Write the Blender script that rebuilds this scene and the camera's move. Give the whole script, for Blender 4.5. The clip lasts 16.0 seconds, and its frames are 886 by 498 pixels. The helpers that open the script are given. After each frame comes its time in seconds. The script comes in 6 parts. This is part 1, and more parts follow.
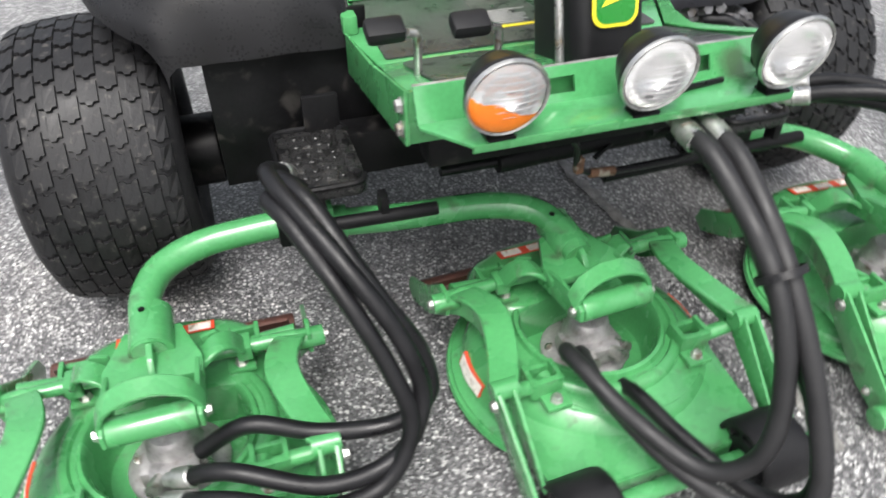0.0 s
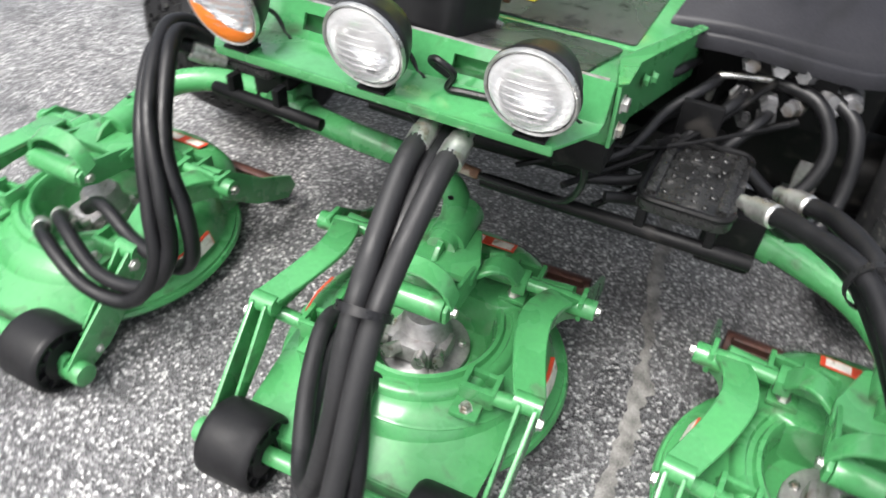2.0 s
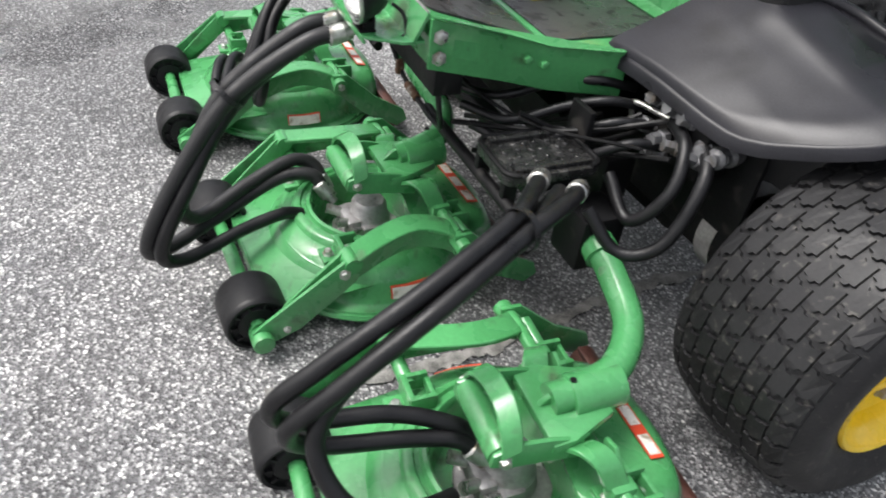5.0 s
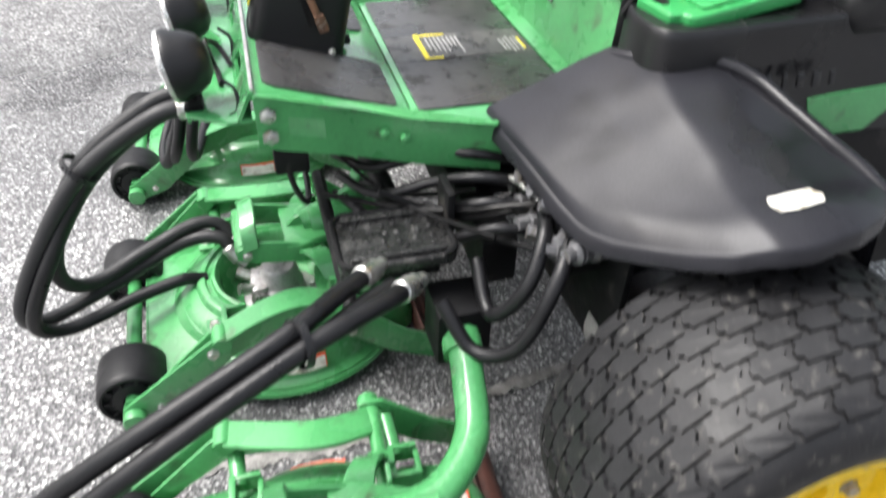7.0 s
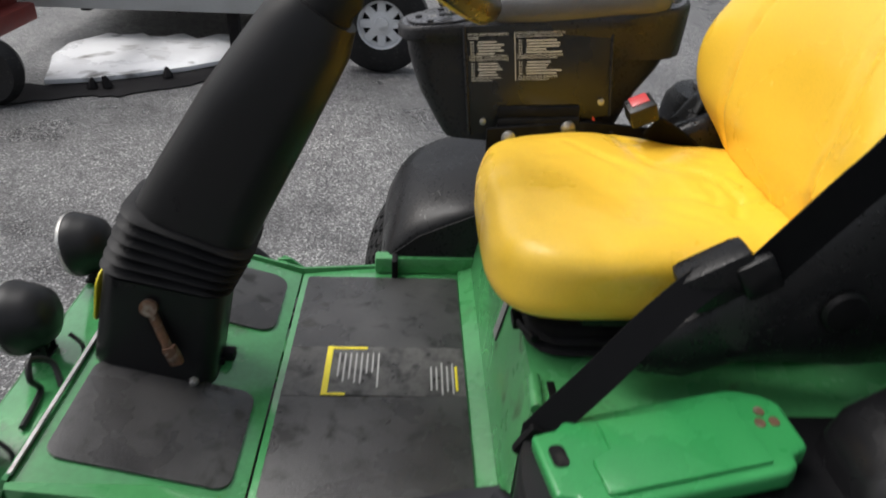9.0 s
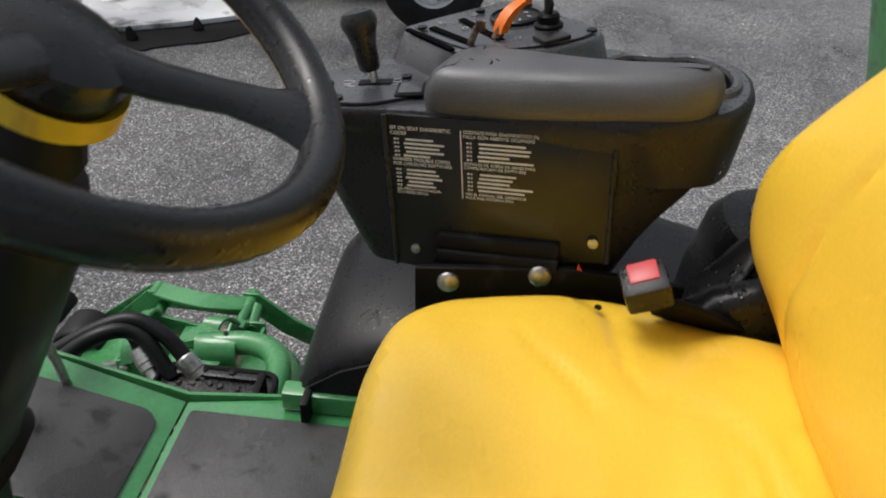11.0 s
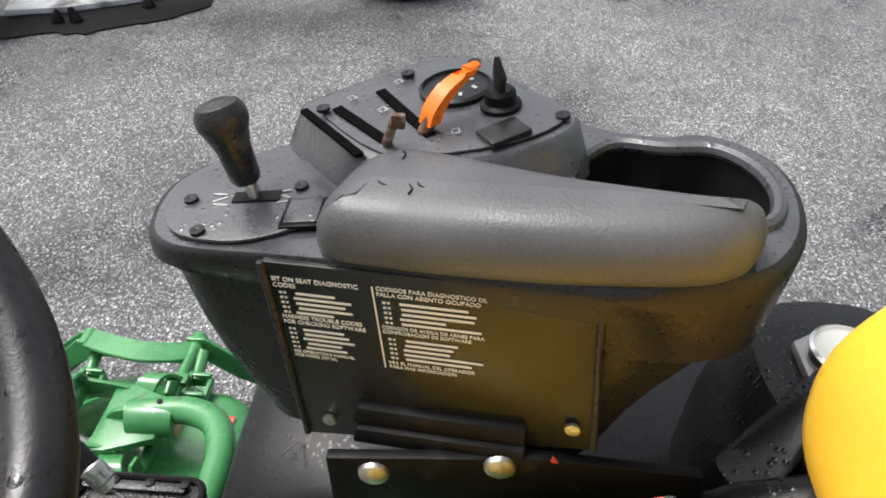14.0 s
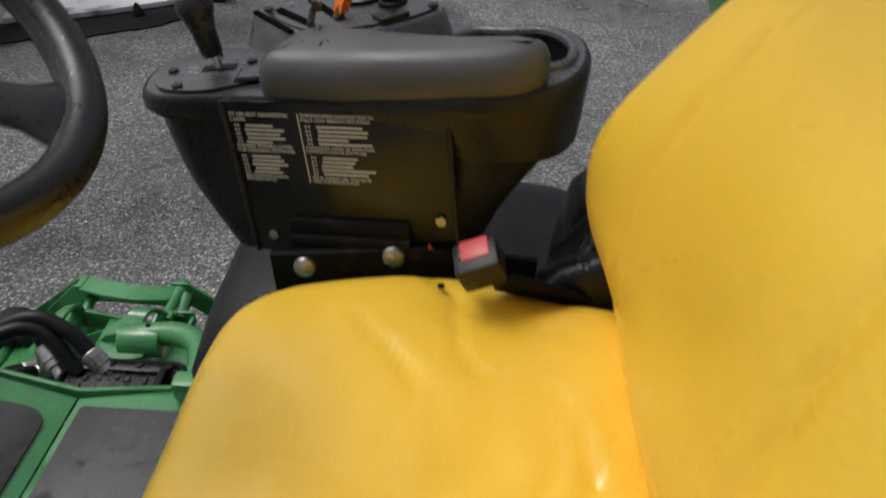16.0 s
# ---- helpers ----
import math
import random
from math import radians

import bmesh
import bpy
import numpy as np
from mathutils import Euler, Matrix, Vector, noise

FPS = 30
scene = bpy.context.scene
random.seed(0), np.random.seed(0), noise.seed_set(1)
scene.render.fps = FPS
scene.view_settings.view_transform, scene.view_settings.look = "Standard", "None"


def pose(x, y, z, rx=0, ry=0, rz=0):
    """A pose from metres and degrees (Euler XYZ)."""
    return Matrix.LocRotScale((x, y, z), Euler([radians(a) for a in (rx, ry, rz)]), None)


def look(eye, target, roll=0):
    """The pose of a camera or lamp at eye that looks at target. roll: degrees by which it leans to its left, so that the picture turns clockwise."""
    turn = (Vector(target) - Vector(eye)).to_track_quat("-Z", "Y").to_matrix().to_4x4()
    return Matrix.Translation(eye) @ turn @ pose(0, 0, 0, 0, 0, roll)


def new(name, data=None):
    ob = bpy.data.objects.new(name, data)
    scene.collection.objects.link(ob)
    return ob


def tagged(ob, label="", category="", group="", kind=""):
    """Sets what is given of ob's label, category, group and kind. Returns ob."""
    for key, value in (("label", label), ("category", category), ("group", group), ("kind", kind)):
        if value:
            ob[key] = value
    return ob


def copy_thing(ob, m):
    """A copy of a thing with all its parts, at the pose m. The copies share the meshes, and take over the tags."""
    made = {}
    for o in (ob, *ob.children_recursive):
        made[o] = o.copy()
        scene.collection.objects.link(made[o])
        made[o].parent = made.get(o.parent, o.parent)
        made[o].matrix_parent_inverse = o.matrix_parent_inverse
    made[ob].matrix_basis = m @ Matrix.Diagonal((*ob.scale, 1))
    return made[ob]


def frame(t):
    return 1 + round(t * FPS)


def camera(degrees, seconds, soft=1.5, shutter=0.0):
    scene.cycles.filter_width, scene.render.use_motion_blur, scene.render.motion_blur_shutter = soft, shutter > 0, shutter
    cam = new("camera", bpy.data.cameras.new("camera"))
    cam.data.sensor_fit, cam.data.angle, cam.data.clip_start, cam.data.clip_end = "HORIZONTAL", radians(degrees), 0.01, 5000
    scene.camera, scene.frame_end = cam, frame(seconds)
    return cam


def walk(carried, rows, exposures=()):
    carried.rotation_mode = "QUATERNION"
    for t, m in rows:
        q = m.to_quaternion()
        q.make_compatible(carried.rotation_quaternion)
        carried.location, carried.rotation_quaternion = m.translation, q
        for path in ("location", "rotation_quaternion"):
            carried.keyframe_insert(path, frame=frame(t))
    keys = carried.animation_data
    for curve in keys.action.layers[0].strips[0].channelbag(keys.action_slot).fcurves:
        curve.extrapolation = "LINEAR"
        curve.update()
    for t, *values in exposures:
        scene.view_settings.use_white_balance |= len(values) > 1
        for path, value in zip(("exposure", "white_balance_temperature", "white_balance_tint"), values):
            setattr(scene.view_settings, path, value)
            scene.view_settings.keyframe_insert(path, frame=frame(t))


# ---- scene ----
cam = camera(63.6, 16.0, 1.8, 0.5)
METRES, EYE, TILT, LEAN, TURN = 4.7, 1.214, -39.07, 0.29, -17.56
ROWS = [
    (0.0, 0.0, 0.0, 0.0, 0.0, 0.0, -0.0),
    (0.5, 0.0617, 0.0043, 0.0062, 8.13, 0.16, -8.04),
    (1.0, 0.1093, 0.0315, 0.0209, 13.01, -3.03, -12.11),
    (1.5, 0.1674, 0.0505, 0.0383, 25.08, -6.96, -20.87),
    (2.0, 0.2055, 0.0694, 0.0525, 37.22, -12.63, -28.19),
    (2.5, 0.244, 0.0825, 0.0629, 51.92, -17.96, -37.29),
    (3.0, 0.2778, 0.0855, 0.0641, 58.89, -19.61, -38.37),
    (3.5, 0.3138, 0.0941, 0.076, 68.71, -24.79, -42.82),
    (4.0, 0.3526, 0.1179, 0.0966, 78.72, -31.12, -46.27),
    (6.5, 0.3631, 0.2321, 0.1825, 87.95, -38.41, -41.11),
    (7.0, 0.3384, 0.2366, 0.2089, 93.17, -40.76, -40.4),
    (7.5, 0.3046, 0.2484, 0.2371, 98.61, -40.63, -38.74),
    (8.0, 0.2683, 0.2574, 0.2532, 102.89, -41.51, -38.49),
    (8.5, 0.2406, 0.2601, 0.2671, 104.87, -41.61, -37.99),
    (9.0, 0.2134, 0.2649, 0.2812, 110.56, -43.39, -39.5),
    (9.5, 0.1837, 0.2684, 0.2876, 112.56, -43.97, -38.39),
    (12.0, 0.0477, 0.2556, 0.2907, 123.08, -59.78, -38.53),
    (12.5, 0.0363, 0.2531, 0.2855, 122.65, -60.2, -38.55),
    (13.0, 0.0293, 0.2522, 0.2858, 119.69, -58.72, -36.38),
    (13.5, 0.0261, 0.252, 0.2869, 117.79, -56.82, -36.94),
    (14.0, 0.0251, 0.2527, 0.287, 116.97, -56.51, -37.13),
    (14.5, 0.0261, 0.2534, 0.288, 117.52, -56.72, -36.84),
    (15.0, 0.0332, 0.2585, 0.2925, 116.89, -55.69, -37.69),
    (15.5, 0.0502, 0.2689, 0.3025, 116.91, -54.41, -38.83),
    (16.0, 0.0788, 0.2847, 0.3132, 115.85, -53.84, -37.57),
]
EXPOSURES = [(0.0, 0.9), (1.0, 0.9), (2.5, 1.1), (3.0, 1.0), (3.5, 0.86), (4.0, 0.75), (6.5, 1.2), (7.0, 1.35), (7.5, 1.3), (8.0, 0.75), (8.5, 0.62), (9.0, -0.1), (9.5, -0.3), (12.0, -0.35), (12.5, -0.3), (13.0, 0.0), (13.5, 0.38), (14.0, 0.5), (14.5, 0.68), (15.0, 0.5), (15.5, -0.3), (16.0, -0.76)]
walk(cam, [(t, pose(-0.572, -0.824, EYE, TILT, LEAN, TURN) @ pose(METRES * x, METRES * y, METRES * z, 90 + pitch, roll, yaw)) for t, x, y, z, yaw, pitch, roll in ROWS], EXPOSURES)
SKY, SUN = 0.15, 1.5

# ---- world and light ----
world = bpy.data.worlds.new("overcast_sky")
scene.world = world
world.use_nodes = True
wn, wl = world.node_tree.nodes, world.node_tree.links
wn.clear()
sky = wn.new("ShaderNodeTexSky")
sky.sky_type = 'NISHITA'
sky.sun_disc = False
sky.sun_elevation, sky.sun_rotation = radians(58), radians(200)
sky.air_density, sky.dust_density = 1.0, 6.0
grey = wn.new("ShaderNodeHueSaturation")
grey.inputs["Saturation"].default_value = 0.38
back = wn.new("ShaderNodeBackground")
back.inputs["Strength"].default_value = SKY
wout = wn.new("ShaderNodeOutputWorld")
wl.new(sky.outputs[0], grey.inputs["Color"])
wl.new(grey.outputs[0], back.inputs["Color"])
wl.new(back.outputs[0], wout.inputs["Surface"])
sun_data = bpy.data.lights.new("sun", 'SUN')
sun_data.energy, sun_data.angle, sun_data.color = SUN, radians(25), (1.0, 0.985, 0.98)
sun = new("sun", sun_data)
sun.matrix_world = look((0, 0, 5), (0.8, 2.2, 0.0))


# ---- materials ----
def material(name, base, rough=0.5, metal=0.0, vary=0.25, scale=8.0, fine=120.0, bump=0.15, coat=0.0,
             dirt=None, dirt_amount=0.0, dirt_scale=5.0, drops=0.0, rough_vary=0.15, depth=0.002, per_object=0.0, spec=0.5):
    m = bpy.data.materials.new(name)
    m.use_nodes = True
    n, l = m.node_tree.nodes, m.node_tree.links
    n.clear()
    out, b = n.new("ShaderNodeOutputMaterial"), n.new("ShaderNodeBsdfPrincipled")
    l.new(b.outputs[0], out.inputs["Surface"])
    co = n.new("ShaderNodeTexCoord")

    def noise_at(s, detail=4.0, distort=0.0):
        t = n.new("ShaderNodeTexNoise")
        t.inputs["Scale"].default_value, t.inputs["Detail"].default_value = s, detail
        t.inputs["Distortion"].default_value = distort
        l.new(co.outputs["Object"], t.inputs["Vector"])
        return t

    def span(src, lo, hi, a, c):
        r = n.new("ShaderNodeMapRange")
        r.inputs[1].default_value, r.inputs[2].default_value = lo, hi
        r.inputs[3].default_value, r.inputs[4].default_value = a, c
        l.new(src, r.inputs[0])
        return r.outputs[0]

    big, small = noise_at(scale), noise_at(fine, 3.0)
    both = n.new("ShaderNodeMath")
    both.operation = 'ADD'
    l.new(span(big.outputs[0], 0.3, 0.7, -vary, vary), both.inputs[0])
    l.new(span(small.outputs[0], 0.3, 0.7, 1 - vary * 0.5, 1 + vary * 0.5), both.inputs[1])
    value = both.outputs[0]
    if per_object:
        info, more = n.new("ShaderNodeObjectInfo"), n.new("ShaderNodeMath")
        more.operation = 'MULTIPLY'
        l.new(value, more.inputs[0])
        l.new(span(info.outputs["Random"], 0, 1, 1 - per_object, 1 + per_object), more.inputs[1])
        value = more.outputs[0]
    mul = n.new("ShaderNodeVectorMath")
    mul.operation = 'SCALE'
    mul.inputs[0].default_value = base
    l.new(value, mul.inputs["Scale"])
    colour = mul.outputs[0]
    rough_out = span(big.outputs[0], 0.3, 0.7, max(rough - rough_vary, 0.03), min(rough + rough_vary, 1))
    if dirt:
        d = noise_at(dirt_scale, 6.0, 0.4)
        mask = span(d.outputs[0], 0.62 - dirt_amount * 0.4, 0.75 - dirt_amount * 0.3, 0, 1)
        mix = n.new("ShaderNodeMix")
        mix.data_type = 'RGBA'
        l.new(mask, mix.inputs[0])
        l.new(colour, mix.inputs[6])
        mix.inputs[7].default_value = (*dirt, 1)
        colour = mix.outputs[2]
        rm = n.new("ShaderNodeMath")
        rm.operation = 'MAXIMUM'
        l.new(rough_out, rm.inputs[0])
        l.new(span(mask, 0, 1, 0, 0.7), rm.inputs[1])
        rough_out = rm.outputs[0]
    l.new(colour, b.inputs["Base Color"])
    height = small.outputs[0]
    if drops:
        v = n.new("ShaderNodeTexVoronoi")
        v.inputs["Scale"].default_value = 130.0
        l.new(co.outputs["Object"], v.inputs["Vector"])
        bead = span(v.outputs["Distance"], 0.0, 0.38, 1.0, 0.0)
        spread = noise_at(22.0, 2.0)
        gate = span(spread.outputs[0], 0.44, 0.56, 0.0, 1.0)
        wet = n.new("ShaderNodeMath")
        wet.operation = 'MULTIPLY'
        l.new(bead, wet.inputs[0])
        l.new(gate, wet.inputs[1])
        add = n.new("ShaderNodeMath")
        add.operation = 'MULTIPLY_ADD'
        add.inputs[1].default_value = drops
        l.new(wet.outputs[0], add.inputs[0])
        l.new(small.outputs[0], add.inputs[2])
        height = add.outputs[0]
        dry = n.new("ShaderNodeMath")
        dry.operation = 'MULTIPLY_ADD'
        dry.inputs[1].default_value = -rough * 0.75
        l.new(span(wet.outputs[0], 0.02, 0.2, 0, 1), dry.inputs[0])
        l.new(rough_out, dry.inputs[2])
        rough_out = dry.outputs[0]
    l.new(rough_out, b.inputs["Roughness"])
    b.inputs["Metallic"].default_value = metal
    b.inputs["Specular IOR Level"].default_value = spec
    b.inputs["Coat Weight"].default_value = coat
    b.inputs["Coat Roughness"].default_value = 0.12
    if bump:
        bp = n.new("ShaderNodeBump")
        bp.inputs["Strength"].default_value, bp.inputs["Distance"].default_value = bump, depth
        l.new(height, bp.inputs["Height"])
        l.new(bp.outputs[0], b.inputs["Normal"])
    return m


def asphalt():
    """Wet worn asphalt: pale stone chips in a dark binder, large damp stains."""
    m = bpy.data.materials.new("wet_asphalt")
    m.use_nodes = True
    n, l = m.node_tree.nodes, m.node_tree.links
    b = n["Principled BSDF"]
    co = n.new("ShaderNodeTexCoord")

    def tex(kind, s, detail=None):
        t = n.new(kind)
        t.inputs["Scale"].default_value = s
        if detail is not None:
            t.inputs["Detail"].default_value = detail
        l.new(co.outputs["Object"], t.inputs["Vector"])
        return t

    def ramp(src, stops):
        r = n.new("ShaderNodeValToRGB")
        r.color_ramp.elements[0].position, r.color_ramp.elements[0].color = stops[0][0], (*stops[0][1], 1)
        r.color_ramp.elements[1].position, r.color_ramp.elements[1].color = stops[-1][0], (*stops[-1][1], 1)
        for p, c in stops[1:-1]:
            r.color_ramp.elements.new(p).color = (*c, 1)
        l.new(src, r.inputs[0])
        return r.outputs[0]

    chips = tex("ShaderNodeTexVoronoi", 185.0)
    sep = n.new("ShaderNodeSeparateColor")
    l.new(chips.outputs["Color"], sep.inputs[0])
    fines = ramp(sep.outputs[0], [(0.0, (0.045, 0.045, 0.047)), (0.45, (0.11, 0.11, 0.114)), (0.72, (0.20, 0.20, 0.203)), (0.88, (0.36, 0.36, 0.355)), (1.0, (0.66, 0.66, 0.65))])
    # larger pale stones, worn flat and wet, scattered through the binder
    stones = tex("ShaderNodeTexVoronoi", 64.0)
    pick = n.new("ShaderNodeSeparateColor")
    l.new(stones.outputs["Color"], pick.inputs[0])
    chosen = ramp(pick.outputs[1], [(0.52, (0, 0, 0)), (0.56, (1, 1, 1))])
    inside = ramp(stones.outputs["Distance"], [(0.16, (1, 1, 1)), (0.36, (0, 0, 0))])
    both = n.new("ShaderNodeMath")
    both.operation = 'MULTIPLY'
    l.new(chosen, both.inputs[0])
    l.new(inside, both.inputs[1])
    pale = ramp(pick.outputs[2], [(0.0, (0.28, 0.28, 0.28)), (0.5, (0.52, 0.52, 0.51)), (1.0, (0.82, 0.82, 0.80))])
    laid = n.new("ShaderNodeMix")
    laid.data_type = 'RGBA'
    l.new(both.outputs[0], laid.inputs[0])
    l.new(fines, laid.inputs[6])
    l.new(pale, laid.inputs[7])
    stone = laid.outputs[2]
    stain = tex("ShaderNodeTexNoise", 0.9, 6.0)
    shade = ramp(stain.outputs[0], [(0.36, (0.62, 0.62, 0.63)), (0.5, (1.0, 1.0, 1.0)), (0.7, (1.25, 1.24, 1.22))])
    blot = tex("ShaderNodeTexNoise", 7.0, 5.0)
    shade2 = ramp(blot.outputs[0], [(0.3, (0.7, 0.7, 0.7)), (0.48, (1.0, 1.0, 1.0)), (0.7, (1.1, 1.1, 1.1))])
    a, c = n.new("ShaderNodeMix"), n.new("ShaderNodeMix")
    for x in (a, c):
        x.data_type, x.blend_type = 'RGBA', 'MULTIPLY'
        x.inputs[0].default_value = 1.0
    l.new(stone, a.inputs[6])
    l.new(shade, a.inputs[7])
    l.new(a.outputs[2], c.inputs[6])
    l.new(shade2, c.inputs[7])
    l.new(c.outputs[2], b.inputs["Base Color"])
    rg = n.new("ShaderNodeMapRange")
    rg.inputs[1].default_value, rg.inputs[2].default_value = 0.3, 0.7
    rg.inputs[3].default_value, rg.inputs[4].default_value = 0.2, 0.5
    l.new(stain.outputs[0], rg.inputs[0])
    l.new(rg.outputs[0], b.inputs["Roughness"])
    mix = n.new("ShaderNodeMath")
    mix.operation = 'ADD'
    grit = tex("ShaderNodeTexNoise", 400.0, 2.0)
    l.new(chips.outputs["Distance"], mix.inputs[0])
    l.new(grit.outputs[0], mix.inputs[1])
    bp = n.new("ShaderNodeBump")
    bp.inputs["Strength"].default_value, bp.inputs["Distance"].default_value = 0.8, 0.004
    l.new(mix.outputs[0], bp.inputs["Height"])
    l.new(bp.outputs[0], b.inputs["Normal"])
    return m


ASPHALT = asphalt()
GREEN = material("green_paint", (0.064, 0.275, 0.094), 0.28, vary=0.14, scale=9, bump=0.05, coat=0.40, dirt=(0.05, 0.12, 0.05), dirt_amount=0.05, dirt_scale=18)
GREEN_PLATE = material("green_deck_paint", (0.066, 0.28, 0.100), 0.18, vary=0.16, scale=12, bump=0.08, coat=0.8, dirt=(0.05, 0.12, 0.05), dirt_amount=0.06, dirt_scale=12, drops=0.8)
GREEN_LID = material("green_plastic", (0.032, 0.27, 0.075), 0.32, vary=0.10, scale=12, fine=300, bump=0.12)
BLACK_STEEL = material("black_steel", (0.005, 0.005, 0.0055), 0.46, vary=0.4, scale=12, bump=0.2, dirt=(0.03, 0.028, 0.026), dirt_amount=0.08, dirt_scale=18, spec=0.18)
BLACK_PLASTIC = material("black_plastic", (0.011, 0.011, 0.012), 0.34, vary=0.2, scale=6, fine=500, bump=0.30, drops=5.0, depth=0.001, dirt=(0.03, 0.03, 0.029), dirt_amount=0.05, dirt_scale=9, spec=0.35)
FENDER_PLASTIC = material("wet_fender_plastic", (0.014, 0.014, 0.017), 0.30, vary=0.5, scale=4, fine=300, bump=0.05, depth=0.001, rough_vary=0.12, dirt=(0.006, 0.006, 0.006), dirt_amount=0.18, dirt_scale=6, spec=0.26)
COLUMN_PLASTIC = material("column_plastic", (0.008, 0.008, 0.009), 0.42, vary=0.2, scale=7, fine=600, bump=0.08, depth=0.001, spec=0.35)
TANK_PLASTIC = material("tank_plastic", (0.009, 0.009, 0.010), 0.30, vary=0.3, scale=6, fine=300, bump=0.15, depth=0.001, spec=0.4, dirt=(0.020, 0.020, 0.020), dirt_amount=0.06, dirt_scale=14)
RIM_PLASTIC = material("wheel_rim_plastic", (0.013, 0.013, 0.015), 0.34, vary=0.25, scale=14, fine=400, bump=0.2, depth=0.001, drops=1.6)
# console plastic again, darker base for the shade on its sides
CONSOLE_SHADED = material("shaded_console_plastic", (0.025, 0.025, 0.028), 0.42, vary=0.22, scale=7, fine=520, bump=0.25, drops=1.5, depth=0.001, spec=0.28)
DULL_PLASTIC = material("dull_fender_plastic", (0.010, 0.010, 0.011), 0.38, vary=0.35, scale=6, fine=400, bump=0.2, depth=0.001, dirt=(0.006, 0.006, 0.006), dirt_amount=0.18, dirt_scale=9, spec=0.28, drops=1.0)
PAD = material("armrest_vinyl", (0.095, 0.096, 0.102), 0.42, vary=0.22, scale=9, fine=420, bump=0.4, depth=0.001, drops=0.0)
RUBBER = material("tyre_rubber", (0.012, 0.012, 0.013), 0.52, vary=0.35, scale=9, fine=160, bump=0.3, dirt=(0.07, 0.066, 0.06), dirt_amount=0.05, dirt_scale=70, spec=0.32)
ROLLER = material("roller_rubber", (0.008, 0.008, 0.009), 0.55, vary=0.25, scale=20, bump=0.2, spec=0.3)
HOSE = material("hose_rubber", (0.007, 0.007, 0.008), 0.42, vary=0.25, scale=20, fine=220, bump=0.25, spec=0.35)
SLEEVE = material("hose_sleeve", (0.012, 0.012, 0.013), 0.55, vary=0.2, scale=20, fine=220, bump=0.2)
STEEL = material("zinc_steel", (0.52, 0.52, 0.50), 0.34, metal=0.9, vary=0.2, scale=30, bump=0.1, dirt=(0.22, 0.18, 0.13), dirt_amount=0.12, dirt_scale=40)
CAST = material("cast_metal", (0.34, 0.33, 0.33), 0.42, metal=0.5, vary=0.2, scale=30, bump=0.12, dirt=(0.16, 0.13, 0.11), dirt_amount=0.10, dirt_scale=26)
DULL_CAST = material("dull_cast_metal", (0.13, 0.13, 0.135), 0.48, metal=0.3, vary=0.3, scale=30, bump=0.15, dirt=(0.06, 0.05, 0.04), dirt_amount=0.15, dirt_scale=26)
RUST = material("rusty_steel", (0.105, 0.052, 0.028), 0.8, vary=0.4, scale=40, bump=0.4, dirt=(0.25, 0.22, 0.18), dirt_amount=0.25, dirt_scale=50)
CHROME = material("bright_steel", (0.75, 0.75, 0.74), 0.18, metal=1.0, vary=0.08, bump=0.03)
YELLOW = material("yellow_paint", (0.86, 0.58, 0.02), 0.35, vary=0.10, scale=9, bump=0.05, coat=0.3, dirt=(0.35, 0.22, 0.05), dirt_amount=0.03, dirt_scale=16)
SEAT = material("yellow_vinyl", (0.96, 0.610, 0.055), 0.33, vary=0.06, scale=5, fine=260, bump=0.22, depth=0.001, spec=0.6, coat=0.12)
MAT = material("anti_slip_mat", (0.048, 0.047, 0.048), 0.30, vary=0.40, scale=7, fine=520, bump=0.5, depth=0.0012, rough_vary=0.18, dirt=(0.016, 0.016, 0.016), dirt_amount=0.22, dirt_scale=26, spec=0.6)
WEBBING = material("belt_webbing", (0.005, 0.005, 0.006), 0.75, vary=0.15, scale=30, fine=500, bump=0.3, depth=0.001, spec=0.12)
RED = material("red_button", (0.60, 0.055, 0.06), 0.4, vary=0.08, bump=0.03)
ORANGE = material("orange_plastic", (0.90, 0.19, 0.01), 0.4, vary=0.08, bump=0.05)
WHITE = material("white_print", (0.75, 0.75, 0.72), 0.5, vary=0.06, bump=0.0)
LABEL_WHITE = material("white_decal", (0.74, 0.72, 0.66), 0.4, vary=0.12, scale=30, bump=0.05, dirt=(0.35, 0.30, 0.22), dirt_amount=0.2, dirt_scale=50)
LABEL_RED = material("red_decal", (0.62, 0.07, 0.03), 0.4, vary=0.1, bump=0.0)
LABEL_YELLOW = material("yellow_decal", (0.85, 0.72, 0.04), 0.4, vary=0.08, bump=0.0)
# same console plastic, base raised for the sky sheen on upward faces
CONSOLE_LIT = material("lit_console_plastic", (0.062, 0.063, 0.070), 0.30, vary=0.22, scale=7, fine=520, bump=0.28, drops=3.0, depth=0.001, dirt=(0.026, 0.026, 0.027), dirt_amount=0.06, dirt_scale=9, spec=0.7, coat=0.2)
LABEL_BLACK = material("dark_label_film", (0.012, 0.012, 0.011), 0.27, vary=0.1, bump=0.02)
BADGE_GREEN = material("badge_green", (0.02, 0.20, 0.03), 0.3, vary=0.05, bump=0.0)
REFLECTOR = material("lamp_reflector", (0.85, 0.85, 0.84), 0.12, metal=1.0, vary=0.04, bump=0.0)
ORANGE_FILM = material("orange_reflector", (0.90, 0.22, 0.02), 0.35, vary=0.08, bump=0.05)
TRAILER_GREY = material("grey_trailer_paint", (0.45, 0.46, 0.46), 0.5, vary=0.15, scale=3, bump=0.1)
